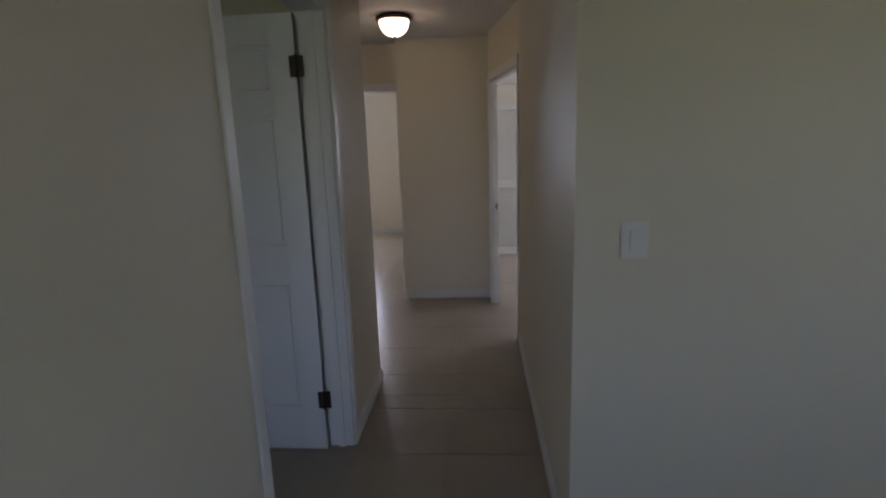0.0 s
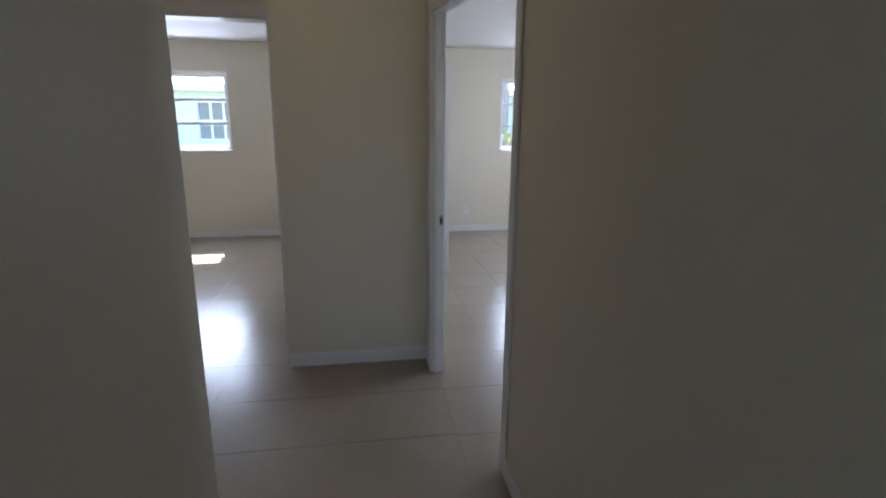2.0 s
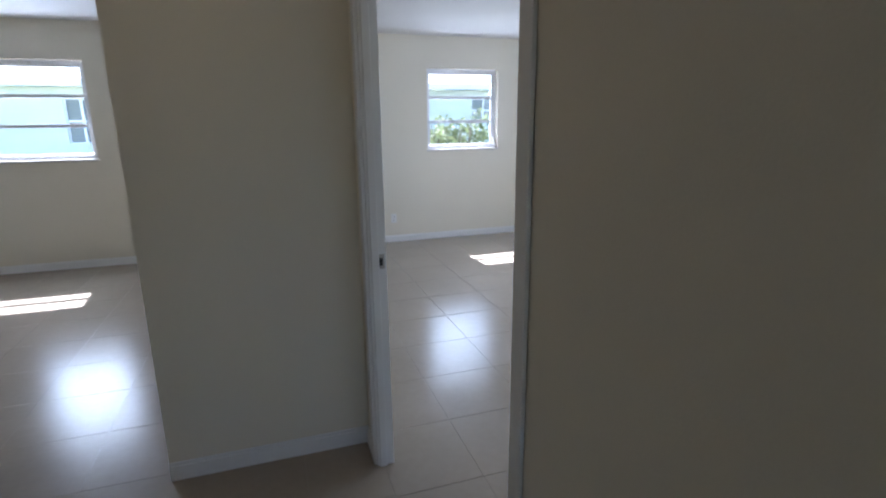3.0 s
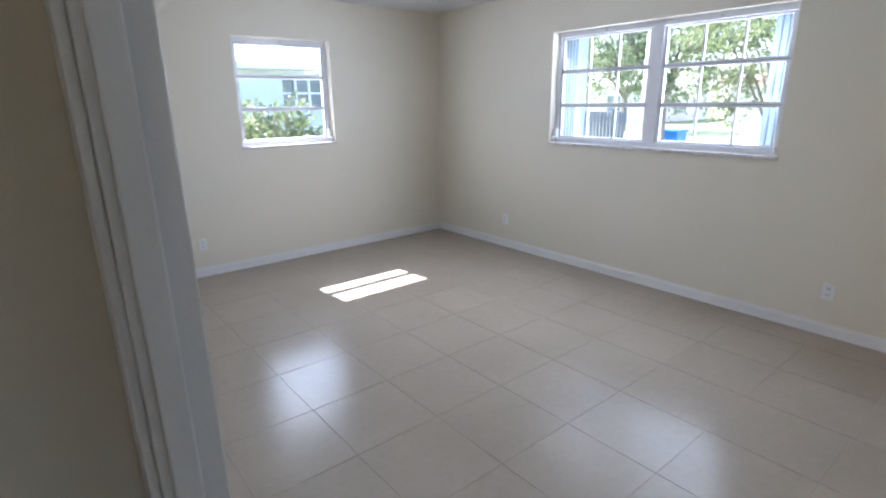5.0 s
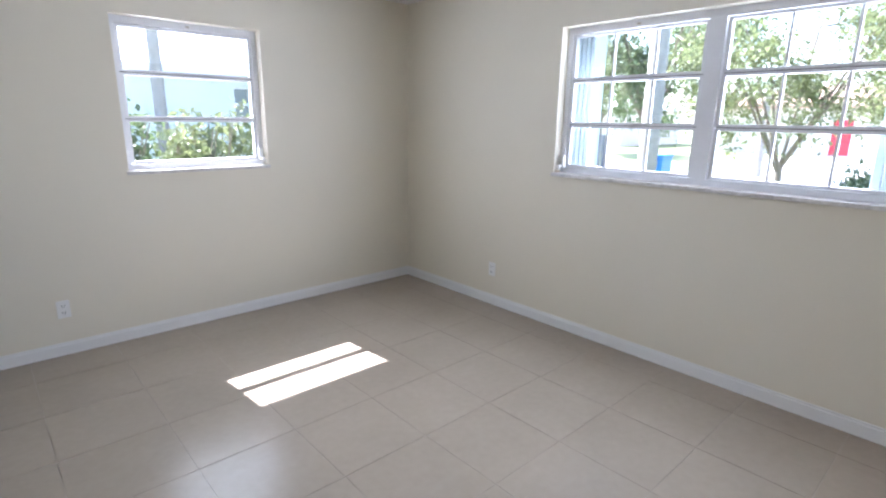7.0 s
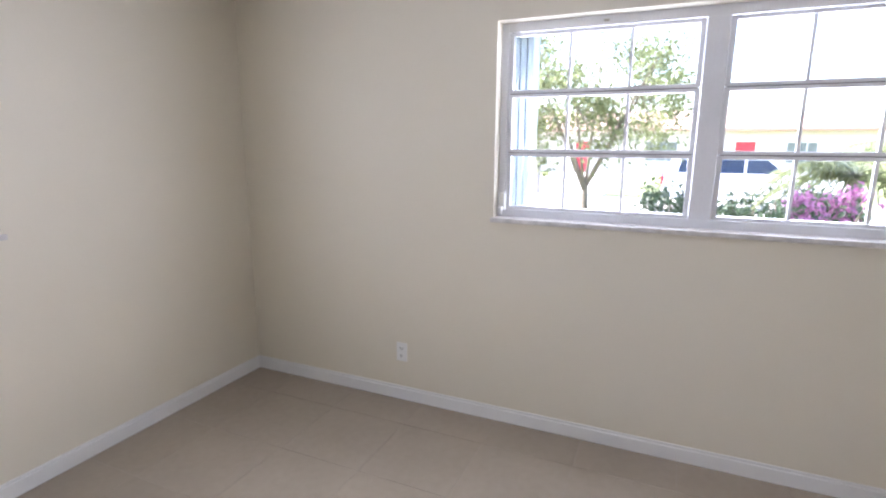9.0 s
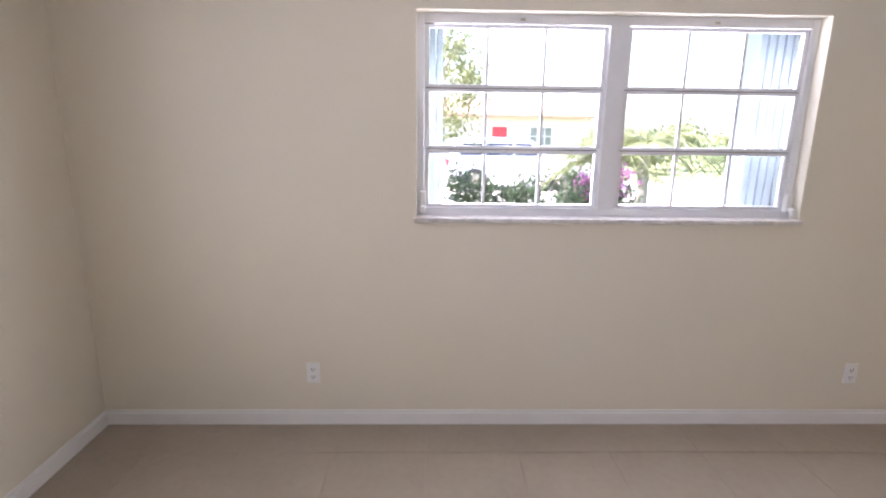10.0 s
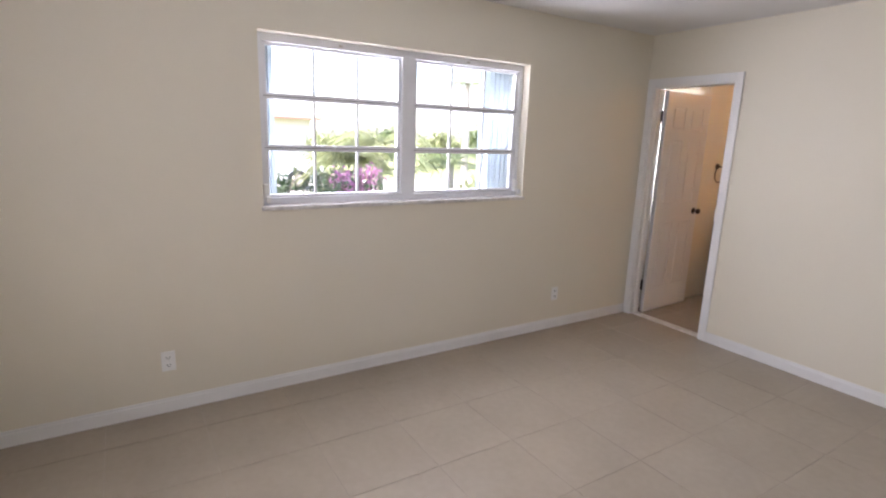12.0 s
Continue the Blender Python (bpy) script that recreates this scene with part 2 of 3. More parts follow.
BATH = (3.40, 4.112)
LDOOR = (-3.11, -2.33)
LROOM = (-1.29, -0.535)
CLOSET = (2.135, 4.05)

# walls
structure("wall_north", wall_x(bmesh.new(), N, N + T, LEFT_W, E + T, 0, H, [(*NW_, ZS, ZT), (*LW, ZS, ZT)]), M_WALL,
          "cream painted wall with two small windows", "wall")
structure("wall_east", wall_y(bmesh.new(), E, E + T, BATH_S, N, 0, H, [(*EW, ZS, ZT), (-1.56, -0.88, 1.06, 2.0)]), M_WALL,
          "cream painted wall with a wide window", "wall")
structure("wall_south_bedroom", wall_x(bmesh.new(), S - 0.12, S, 1.62, E, 0, H, [(*BATH, 0, DOOR_H)]), M_WALL,
          "cream painted wall beside the bathroom door", "wall")
structure("wall_hall_right", boxes((HN, HN + 0.12, SW, BED[0], 0, H), (HR, W, BED[1], END, 0, H)), M_WALL,
          "cream painted hallway wall with a doorway", "wall")
bm = bmesh.new()
quad = ((HR, BED[1]), (W, BED[1]), (HN + 0.12, BED[0]), (HN, BED[0]))
lower = [bm.verts.new((x, y, DOOR_H)) for x, y in quad]
upper = [bm.verts.new((x, y, H)) for x, y in quad]
bm.faces.new(lower)
bm.faces.new(upper)
for i in range(4):
    bm.faces.new((lower[i], lower[(i + 1) % 4], upper[(i + 1) % 4], upper[i]))
structure("wall_over_bedroom_door", bm, M_WALL, "cream painted wall above the bedroom doorway", "wall")
structure("wall_hall_end", boxes((EL, W, END, END + 0.12, 0, H)), M_WALL, "cream painted wall closing the hallway", "wall")
structure("wall_closet_front", wall_y(bmesh.new(), HR, W, END + 0.12, N, 0, H, [(*CLOSET, 0, DOOR_H)]), M_WALL,
          "cream painted wall with the closet opening", "wall")
structure("wall_closet_back", boxes((EL, EL + 0.1, END + 0.12, N, 0, H)), M_WALL, "cream painted closet back wall", "wall")
structure("wall_closet_side", boxes((EL + 0.1, HR, 1.9, 2.0, 0, H)), M_WALL, "cream painted closet side wall", "wall")
structure("wall_left_room_front", wall_x(bmesh.new(), 0.40, 0.52, LEFT_W, EL, 0, H, [(*LROOM, 0, DOOR_H)]), M_WALL,
          "cream painted wall around a doorway", "wall")
structure("wall_recess", boxes((-1.47, -1.35, HS - 0.12, 0.40, 0, H)), M_WALL, "cream painted wall of the hallway recess", "wall")
structure("wall_hall_left", boxes((HL - 0.12, HL, LDOOR[1], HS, 0, H), (HL - 0.12, HL, LDOOR[0], LDOOR[1], HALL_DOOR_H, H), (HL - 0.23, HL - 0.11, FRONT_S, LDOOR[0], 0, H)), M_WALL,
          "cream painted hallway wall with a doorway", "wall")
structure("wall_recess_south", boxes((-1.35, HL - 0.12, HS - 0.12, HS, 0, H)), M_WALL, "cream painted wall of the recess", "wall")
structure("wall_switch", boxes((HN + 0.12, 3.2, SW, SW + 0.03, 0, H)), M_WALL, "cream painted wall that carries the light switch", "wall")
# the opening here is added, out of view, to let fill light in
structure("wall_front_east", wall_y(bmesh.new(), 3.2, 3.32, FRONT_S, BATH_S - 0.12, 0, H, [(-5.5, -4.5, 1.0, 2.0)]), M_WALL, "plain cream painted wall", "wall")
# two more unseen openings, added for the fill lamps behind them
structure("wall_front_south", wall_x(bmesh.new(), FRONT_S - T, FRONT_S, LEFT_W, 3.32, 0, H, [(-0.55, 0.55, 0.9, 2.1), (-2.9, -1.5, 0.9, 2.1)]), M_WALL,
          "plain cream painted wall", "wall")
structure("wall_west", boxes((LEFT_W - T, LEFT_W, FRONT_S, N, 0, H)), M_WALL, "plain cream painted wall", "wall")
structure("wall_side_room_north", boxes((LEFT_W, -1.47, HS - 0.12, HS, 0, H)), M_WALL, "plain cream painted wall", "wall")
structure("wall_bath_west", boxes((1.50, 1.62, BATH_S, S, 0, H)), M_WALL, "cream bathroom wall", "wall")
structure("wall_alcove_south", boxes((HN + 0.12, 1.50, -1.62, -1.50, 0, H)), M_WALL, "cream painted wall of the entry alcove", "wall")
structure("wall_bath_south", boxes((HN + 0.12, E, BATH_S - 0.035, BATH_S, 0, H)), M_BATHWALL, "cream bathroom wall", "wall")
structure("ceiling", boxes((LEFT_W - T, E + T, FRONT_S - T, N + T, H, H + 0.15)), M_CEIL, "white textured plaster ceiling", "ceiling")

# eaves of the flat roof
structure("eave_north", boxes((LEFT_W - 1, E + 1.0, N + T, N + T + 0.44, 2.36, 2.52)), M_ROOF, "white painted roof overhang", "eave")
structure("eave_east", boxes((E + T, E + 1.0, FRONT_S - 1, N + T, 2.36, 2.52)), M_ROOF, "white painted roof overhang", "eave")

# floor slab; the tiles are laid on it at the end of the file
floor = structure("floor", boxes((LEFT_W - T, E + T, FRONT_S - T, N + T, -0.12, -0.0016)), M_GROUT, "beige ceramic tile floor with thin grout joints", "floor")


# baseboards
def baseboard(axis, a, b, c, side):
    """axis 'x': runs along x from a to b on the wall face y = c; side: +1 or -1, the way it stands out."""
    bm = bmesh.new()
    for d, z0, z1 in ((0.013, 0.0, 0.068), (0.008, 0.068, 0.083)):
        lo, hi = sorted((c, c + side * d))
        if axis == "x":
            box(bm, a, b, lo, hi, z0, z1, bevel=0.002)
        else:
            box(bm, lo, hi, a, b, z0, z1, bevel=0.002)
    return structure("baseboard", bm, M_TRIM, "white painted wooden baseboard", "baseboard")


baseboard("x", W + 0.014, E - 0.014, N, -1)
baseboard("y", S + 0.002, N - 0.001, E, -1)
baseboard("x", 1.50, BATH[0] - 0.054, S, 1)
baseboard("y", BED[1] + 0.07, CLOSET[0] - 0.02, W, 1)
baseboard("y", CLOSET[1] + 0.02, N - 0.014, W, 1)
baseboard("x", EL, HR - 0.003, END, -1)
baseboard("y", BED[1] + 0.055, END - 0.014, HR, -1)
baseboard("y", SW, BED[0] - 0.055, HN, -1)
baseboard("y", LDOOR[1] + 0.055, HS, HL, 1)
baseboard("y", FRONT_S, LDOOR[0] - 0.055, HL - 0.11, 1)
baseboard("x", HN, 3.2, SW, -1)
baseboard("x", LEFT_W, EL, N, -1)
baseboard("x", 1.62, E, BATH_S, 1)
baseboard("y", 0.52, N - 0.014, EL, -1)


# ---------------------------------------------------------------- door frames
def door_frame(name, axis, a, b, lo, hi, label, sides=(True, True), stop=0.0, jog_a=0.0, top=DOOR_H):
    """Jambs, head and casings round an opening a..b through the wall lo..hi."""
    root = thing(name, label, "door frame", kind="structure")

    def bx(u0, u1, v0, v1, z0, z1, bev=0.003):
        bm = bmesh.new()
        if axis == "x":
            return box(bm, u0, u1, v0, v1, z0, z1, bevel=bev)
        return box(bm, v0, v1, u0, u1, z0, z1, bevel=bev)
    j = 0.018
    part("jamb", bx(a, a + j, lo - 0.002 + jog_a, hi + 0.002 + jog_a, 0, top - j), M_TRIM, root)
    part("jamb", bx(b - j, b, lo - 0.002, hi + 0.002, 0, top - j), M_TRIM, root)
    part("head_jamb", bx(a, b, lo - 0.002, hi + 0.002, top - j, top), M_TRIM, root)
    mid = (lo + hi) / 2 + stop
    part("door_stop", bx(a + j, a + j + 0.011, mid + jog_a - 0.016, mid + jog_a + 0.016, 0, top - j), M_TRIM, root)
    part("door_stop", bx(b - j - 0.011, b - j, mid - 0.016, mid + 0.016, 0, top - j), M_TRIM, root)
    c = 0.058
    for on, v0, v1 in ((sides[0], lo - 0.014, lo - 0.002), (sides[1], hi + 0.002, hi + 0.014)):
        if on:
            part("casing", bx(a - c + 0.005, a + 0.005, v0 + jog_a, v1 + jog_a, 0, top + c), M_TRIM, root)
            part("casing", bx(b - 0.005, b + c - 0.005, v0, v1, 0, top + c), M_TRIM, root)
            part("head_casing", bx(a + 0.005, b - 0.005, v0, v1, top - 0.005, top + c), M_TRIM, root)
    return root


bedroom_frame = door_frame("door_frame_1", "y", *BED, HR, W, "white painted frame of the bedroom doorway", sides=(True, False), stop=-0.01, jog_a=HN - HR)
for piece in bedroom_frame.children:
    if piece.name.startswith("head"):
        for v in piece.data.vertices:      # the head follows the slant between the two jambs
            v.co.x += (HN - HR) * (BED[1] - v.co.y) / (BED[1] - BED[0])
door_frame("door_frame_2", "x", *BATH, S - 0.12, S, "white painted frame of the bathroom doorway")
door_frame("door_frame_3", "y", *LDOOR, HL - 0.12, HL, "white painted frame of a hallway doorway", jog_a=-0.11, top=HALL_DOOR_H)
door_frame("door_frame_4", "x", *LROOM, 0.40, 0.52, "white painted frame of the far room's doorway")

# strike plate on the bedroom jamb
strike = thing("strike_plate", "small nickel strike plate with a dark patch painting the shade in the latch hole on the jamb", "strike plate")
part("plate", boxes((HR + 0.030, HR + 0.064, BED[1] - 0.021, BED[1] - 0.018, 0.905, 0.965), bevel=0.001), M_NICKEL, strike)
# no hole is cut: a dark patch on the plate paints its shade
part("latch_hole", boxes((HR + 0.038, HR + 0.056, BED[1] - 0.0225, BED[1] - 0.0212, 0.918, 0.95)), M_HOLE_SHADE, strike, "dark patch painting the shade in the latch hole")


# ---------------------------------------------------------------- six panel doors
def panel_door(name, label, m, width, hinges=True, knob=True, hgt=2.015):
    """Hinge edge at the origin, the leaf runs along +x, 35 mm thick in y."""
    root = thing(name, label, "door", m)
    t = 0.0175
    k = hgt / 2.015
    st, mu = 0.11, 0.10
    zs = [0.01, 0.24 * k, 0.86 * k, 1.03 * k, 1.60 * k, 1.69 * k, 1.89 * k, hgt]
    bm = bmesh.new()
    box(bm, 0.0, width, -0.010, 0.010, 0.012, hgt - 0.002)
    for x0, x1 in ((0, st), (width - st, width)):
        box(bm, x0, x1, -t, t, 0.01, hgt, bevel=0.003)
    for z0, z1 in ((zs[0], zs[1]), (zs[2], zs[3]), (zs[4], zs[5]), (zs[6], zs[7])):
        box(bm, st - 0.003, width - st + 0.003, -t + 0.0008, t - 0.0008, z0, z1, bevel=0.003)
    for z0, z1 in ((zs[1], zs[2]), (zs[3], zs[4]), (zs[5], zs[6])):
        box(bm, width / 2 - mu / 2, width / 2 + mu / 2, -t + 0.0008, t - 0.0008, z0 - 0.003, z1 + 0.003, bevel=0.003)
    part("leaf", bm, M_DOOR, root)
    for z0, z1 in ((zs[1], zs[2]), (zs[3], zs[4]), (zs[5], zs[6])):
        for x0, x1 in ((st, width / 2 - mu / 2), (width / 2 + mu / 2, width - st)):
            g = 0.018
            bm = bmesh.new()
            box(bm, x0 + g, x1 - g, -0.0165, 0.0165, z0 + g, z1 - g, bevel=0.006)
            part("panel", bm, M_DOOR, root)
    if hinges:
        for z in (0.27 * k, 1.80 * k):
            bm = bmesh.new()
            box(bm, -0.002, 0.028, t + 0.0005, t + 0.003, z - 0.045, z + 0.045, bevel=0.0008)
            box(bm, -0.034, -0.004, t - 0.004, t - 0.001, z - 0.045, z + 0.045, bevel=0.0008)
            tube(bm, (-0.003, t + 0.007, z - 0.048), (-0.003, t + 0.007, z + 0.048), 0.007, 0.007)
            part("hinge", bm, M_BRONZE, root, "dark bronze butt hinge")
    if knob:
        for sgn in (-1, 1):
            bm = bmesh.new()
            mm = Matrix.Translation((width - 0.065, sgn * t, 0.94)) @ Matrix.Rotation(radians(-90 * sgn), 4, "X")
            lathe(bm, [(0.030, 0.0), (0.030, 0.006), (0.012, 0.010), (0.011, 0.03), (0.022, 0.038), (0.027, 0.05), (0.022, 0.062), (0.006, 0.066)], 18, mm)
            part("knob", bm, M_BRONZE, root, "dark bronze round knob")
    return root


# hallway door, opened square into the side room
panel_door("panel_door", "white six-panel door standing open on dark bronze hinges",
           pose(HL - 0.125, LDOOR[1] - 0.045, 0, 0, 0, 180), 0.79, hgt=2.085)
# bathroom door, opened along the outer wall
panel_door("panel_door", "white six-panel door standing open into the bathroom",
           pose(BATH[1] - 0.045, S - 0.125, 0, 0, 0, -87), 0.70)
# door of the far room, opened back into the recess
panel_door("panel_door", "white six-panel door opened flat back against the recess wall",
           pose(-1.278, 0.382, 0, 0, 0, -91), 0.74, knob=False, hinges=False)
# bedroom door, opened back against the inner wall
panel_door("panel_door", "white six-panel door opened back against the bedroom wall",
           pose(HN + 0.14, BED[0] - 0.02, 0, 0, 0, -6), 0.80)


# ---------------------------------------------------------------- windows
def window(name, axis, a, b, face, out, units, grid, label, cranks):
    """Awning window in the opening a..b; face: inner wall face; out: +1 when outside lies at larger coordinates."""
    root = thing(name, label, "window", kind="structure")
    f0, f1 = face + out * 0.075, face + out * 0.135

    def bx(u0, u1, v0, v1, z0, z1, bev=0.002, bm=None):
        bm = bm or bmesh.new()
        v0, v1 = sorted((v0, v1))
        if axis == "x":
            return box(bm, u0, u1, v0, v1, z0, z1, bevel=bev)
        return box(bm, v0, v1, u0, u1, z0, z1, bevel=bev)
    fr = 0.035
    bm = bmesh.new()
    bx(a, a + fr, f0, f1, ZS, ZT, bm=bm)
    bx(b - fr, b, f0, f1, ZS, ZT, bm=bm)
    bx(a + fr, b - fr, f0, f1, ZT - 0.045, ZT, bm=bm)
    bx(a + fr, b - fr, f0, f1, ZS, ZS + 0.04, bm=bm)
    frame_ob = part("window_frame", bm, M_ALU, root)
    part("window_sill", bx(a - 0.012, b + 0.012, face - out * 0.018, f0, ZS - 0.022, ZS + 0.001, 0.003), M_MARBLE, root, "grey veined marble sill")
    step = (b - a - 2 * fr) / units
    for u in range(units):
        u0, u1 = a + fr + u * step, a + fr + (u + 1) * step
        if u:
            part("mullion", bx(u0 - 0.045, u0 + 0.045, f0 - out * 0.006, f1, ZS + 0.04, ZT - 0.045), M_ALU, root)
            u0 += 0.045
        if u < units - 1:
            u1 -= 0.045
        zb, zt = ZS + 0.04, ZT - 0.045
        hgt = (zt - zb) / 3
        for k in range(3):
            z0, z1 = zb + k * hgt, zb + (k + 1) * hgt
            s0, s1 = f0 + out * 0.012, f0 + out * 0.042
            bm = bmesh.new()
            r = 0.016
            bx(u0 + 0.002, u0 + 0.024, s0, s1, z0 + 0.002, z1 - 0.002, bm=bm)
            bx(u1 - 0.024, u1 - 0.002, s0, s1, z0 + 0.002, z1 - 0.002, bm=bm)
            bx(u0 + 0.024, u1 - 0.024, s0, s1, z0 + 0.002, z0 + 0.002 + r, bm=bm)
            bx(u0 + 0.024, u1 - 0.024, s0, s1, z1 - 0.002 - r, z1 - 0.002, bm=bm)
            sash = part("sash", bm, M_ALU, root)
            part("gasket", bx(u0 + 0.01, u1 - 0.01, s0 + out * 0.004, s1 - out * 0.004, z1 - 0.0035, z1 + 0.0035, 0), M_GASKET, sash, "dark rubber gasket")
            w = (u1 - u0 - 0.048)
            for g in range(grid):
                p0 = u0 + 0.024 + w * g / grid
                p1 = u0 + 0.024 + w * (g + 1) / grid
                mid = (s0 + s1) / 2
                pane = part("pane", bx(p0, p1, mid - 0.002, mid + 0.002, z0 + 0.018, z1 - 0.018, 0), M_GLASS, sash, "clear glass pane")
                pane.visible_shadow = False
                if g:
                    part("muntin", bx(p0 - 0.007, p0 + 0.007, mid - 0.008, mid + 0.008, z0 + 0.018, z1 - 0.018, 0.001), M_ALU, sash)
    for c, way in cranks:
        bm = bmesh.new()
        bx(c - 0.016, c + 0.016, f0 - out * 0.035, f0 - out * 0.002, ZS + 0.035, ZS + 0.125, 0.006, bm)
        bx(c - 0.010, c + 0.010, f0 - out * 0.06, f0 - out * 0.035, ZS + 0.04, ZS + 0.058, 0.004, bm)
        bx(c - 0.012 + way * 0.0, c + 0.012, f0 - out * 0.075, f0 - out * 0.058, ZS + 0.022, ZS + 0.055, 0.004, bm)
        part("crank", bm, M_PLASTIC, root, "white window crank operator")
    bm = bmesh.new()
    for u in range(units):
        c = a + fr + (u + 0.5) * step
        bx(c - 0.012, c + 0.012, f0 - out * 0.004, f0 - out * 0.0005, ZT - 0.03, ZT - 0.02, 0.001, bm)
    part("screw_clip", bm, M_NICKEL, root)
    return root


window("window_1", "y", *EW, E, 1, 2, 3, "white aluminium awning window with small panes and a marble sill", ((EW[1] - 0.03, -1), (EW[0] + 0.03, 1)))
window("window_2", "x", *NW_, N, 1, 1, 1, "white aluminium awning window with three panes and a marble sill", ((NW_[1] - 0.03, -1),))
window("window_3", "x", *LW, N, 1, 1, 1, "white aluminium awning window with three panes and a marble sill", ((LW[1] - 0.03, -1),))


# accordion storm shutters folded beside the wide window
def shutter_stack(y0, y1):
    root = thing("storm_shutter", "folded white aluminium storm shutter outside the window, coloured blue-grey for its shade", "shutter", group="storm shutters")
    n = 5
    for i in range(n):
        a = y0 + (y1 - y0) * i / n
        b = y0 + (y1 - y0) * (i + 1) / n
        part("blade", boxes((E + T + 0.006, E + T + 0.15 - 0.03 * (i % 2), a + 0.003, b - 0.003, ZS - 0.1, 2.34), bevel=0.004), M_SHUTTER, root)
    part("rail", boxes((E + T + 0.002, E + T + 0.165, y0 - 0.01, y1 + 0.01, 2.34, 2.358), bevel=0.002), M_SHUTTER, root)
    return root


shutter_stack(EW[0] - 0.02, EW[0] + 0.20)
shutter_stack(EW[1] - 0.13, EW[1] + 0.05)


# ---------------------------------------------------------------- closet bifold doors
def slat_mesh(width):
    bm = bmesh.new()
    box(bm, 0, width, -0.0165, 0.0165, -0.003, 0.003, bevel=0.0015, turn=Matrix.Rotation(radians(-58), 4, "X"))
    return mesh_of("slat", bm, M_LOUVER)


def louver_panel(name, label, m, width=0.44):
    """Hinge edge at the origin, runs along +x."""
    root = thing(name, label, "closet door", m, group="closet doors")
    hgt, t, st = 2.0, 0.014, 0.045
    z0 = 0.02
    rails = ((z0, 0.115), (0.93, 1.03), (1.93, hgt))
    for x0, x1 in ((0, st), (width - st, width)):
        part("stile", boxes((x0, x1, -t, t, z0, hgt), bevel=0.002), M_LOUVER, root)
    for a, b in rails:
        part("rail", boxes((st, width - st, -t + 0.001, t - 0.001, a, b), bevel=0.002), M_LOUVER, root)
    me = slat_mesh(width - 2 * st + 0.008)
    for a, b in ((0.115, 0.93), (1.03, 1.93)):
        n = int((b - a) / 0.030)
        for i in range(n):
            s = new("slat", me)
            s.parent = root
            s.location = (st - 0.004, 0, a + (i + 0.5) * (b - a) / n)
    return root


louver_panel("bifold_door", "white louvered bifold closet door folded open", pose(0.365, 2.187, 0, 0, 0, 0.5), 0.43)
louver_panel("bifold_door", "white louvered bifold closet door folded open", pose(0.365, 2.224, 0, 0, 0, 1), 0.43)
louver_panel("bifold_door", "white louvered bifold closet door folded open", pose(W + 0.03, 3.865, 0, 0, 0, 17), 0.43)
louver_panel("bifold_door", "white louvered bifold closet door folded open", pose(W + 0.015, 4.018, 0, 0, 0, 1), 0.43)


# ---------------------------------------------------------------- fixtures
def outlet(m, label):
    """Plate in the local xz plane, facing -y."""
    root = thing("wall_outlet", label, "outlet", m, group="outlets")
    part("plate", boxes((-0.035, 0.035, -0.006, 0.0, -0.057, 0.057), bevel=0.0025), M_PLASTIC, root)
    for z in (-0.022, 0.022):
        bm = bmesh.new()
        box(bm, -0.017, 0.017, -0.0085, -0.006, z - 0.014, z + 0.014, bevel=0.001)
        sock = part("socket", bm, M_PLASTIC, root)
        # slots are dark patches on the socket face, shade put in as colour
        bm = bmesh.new()
        box(bm, -0.009, -0.006, -0.0092, -0.0086, z - 0.002, z + 0.008)
        box(bm, 0.006, 0.009, -0.0092, -0.0086, z - 0.002, z + 0.008)
        box(bm, -0.003, 0.003, -0.0092, -0.0086, z - 0.010, z - 0.005)
        part("slots", bm, M_HOLE_SHADE, sock, "dark patches painting the shade in the socket slots")
    return root


OUT_LABEL = "white double wall outlet just above the baseboard"
outlet(pose(1.41, N, 0.30), OUT_LABEL)
outlet(pose(E, 3.178, 0.30, 0, 0, -90), OUT_LABEL)
outlet(pose(E, 0.285, 0.30, 0, 0, -90), OUT_LABEL)

sw = thing("light_switch", "white rocker light switch plate on the wall", "switch", pose(0.70, SW, 1.19))
part("plate", boxes((-0.043, 0.043, -0.006, 0.0, -0.060, 0.060), bevel=0.0025), M_PLASTIC, sw)
for sx in (0.0,):
    part("rocker", boxes((sx - 0.016, sx + 0.016, -0.010, -0.006, -0.033, 0.033), bevel=0.002), M_PLASTIC, sw)

cl = thing("ceiling_light", "flush ceiling light with a bronze ring and lit alabaster dome", "ceiling light", pose(-0.389, -0.636, H))
part("ring", lathe(bmesh.new(), [(0.10, 0.0), (0.122, -0.004), (0.134, -0.015), (0.136, -0.026), (0.126, -0.036), (0.10, -0.038)], 36), M_BRONZE, cl, "dark bronze ring")
part("dome", lathe(bmesh.new(), [(0.112, -0.034), (0.110, -0.062), (0.099, -0.094), (0.075, -0.124), (0.040, -0.142), (0.010, -0.147)], 36), M_LAMPGLASS, cl, "glowing alabaster glass dome")
part("finial", lathe(bmesh.new(), [(0.008, -0.145), (0.012, -0.152), (0.009, -0.160), (0.003, -0.165)], 16), M_BRONZE, cl)

# ---------------------------------------------------------------- bathroom
structure("door_threshold", boxes((BATH[0] + 0.018, BATH[1] - 0.018, S - 0.10, S - 0.02, 0.0, 0.009), bevel=0.003), M_MARBLE, "pale marble threshold strip", "threshold")
bw = thing("window_4", "bright white framed bathroom window behind the door", "window", kind="structure")
bm = bmesh.new()
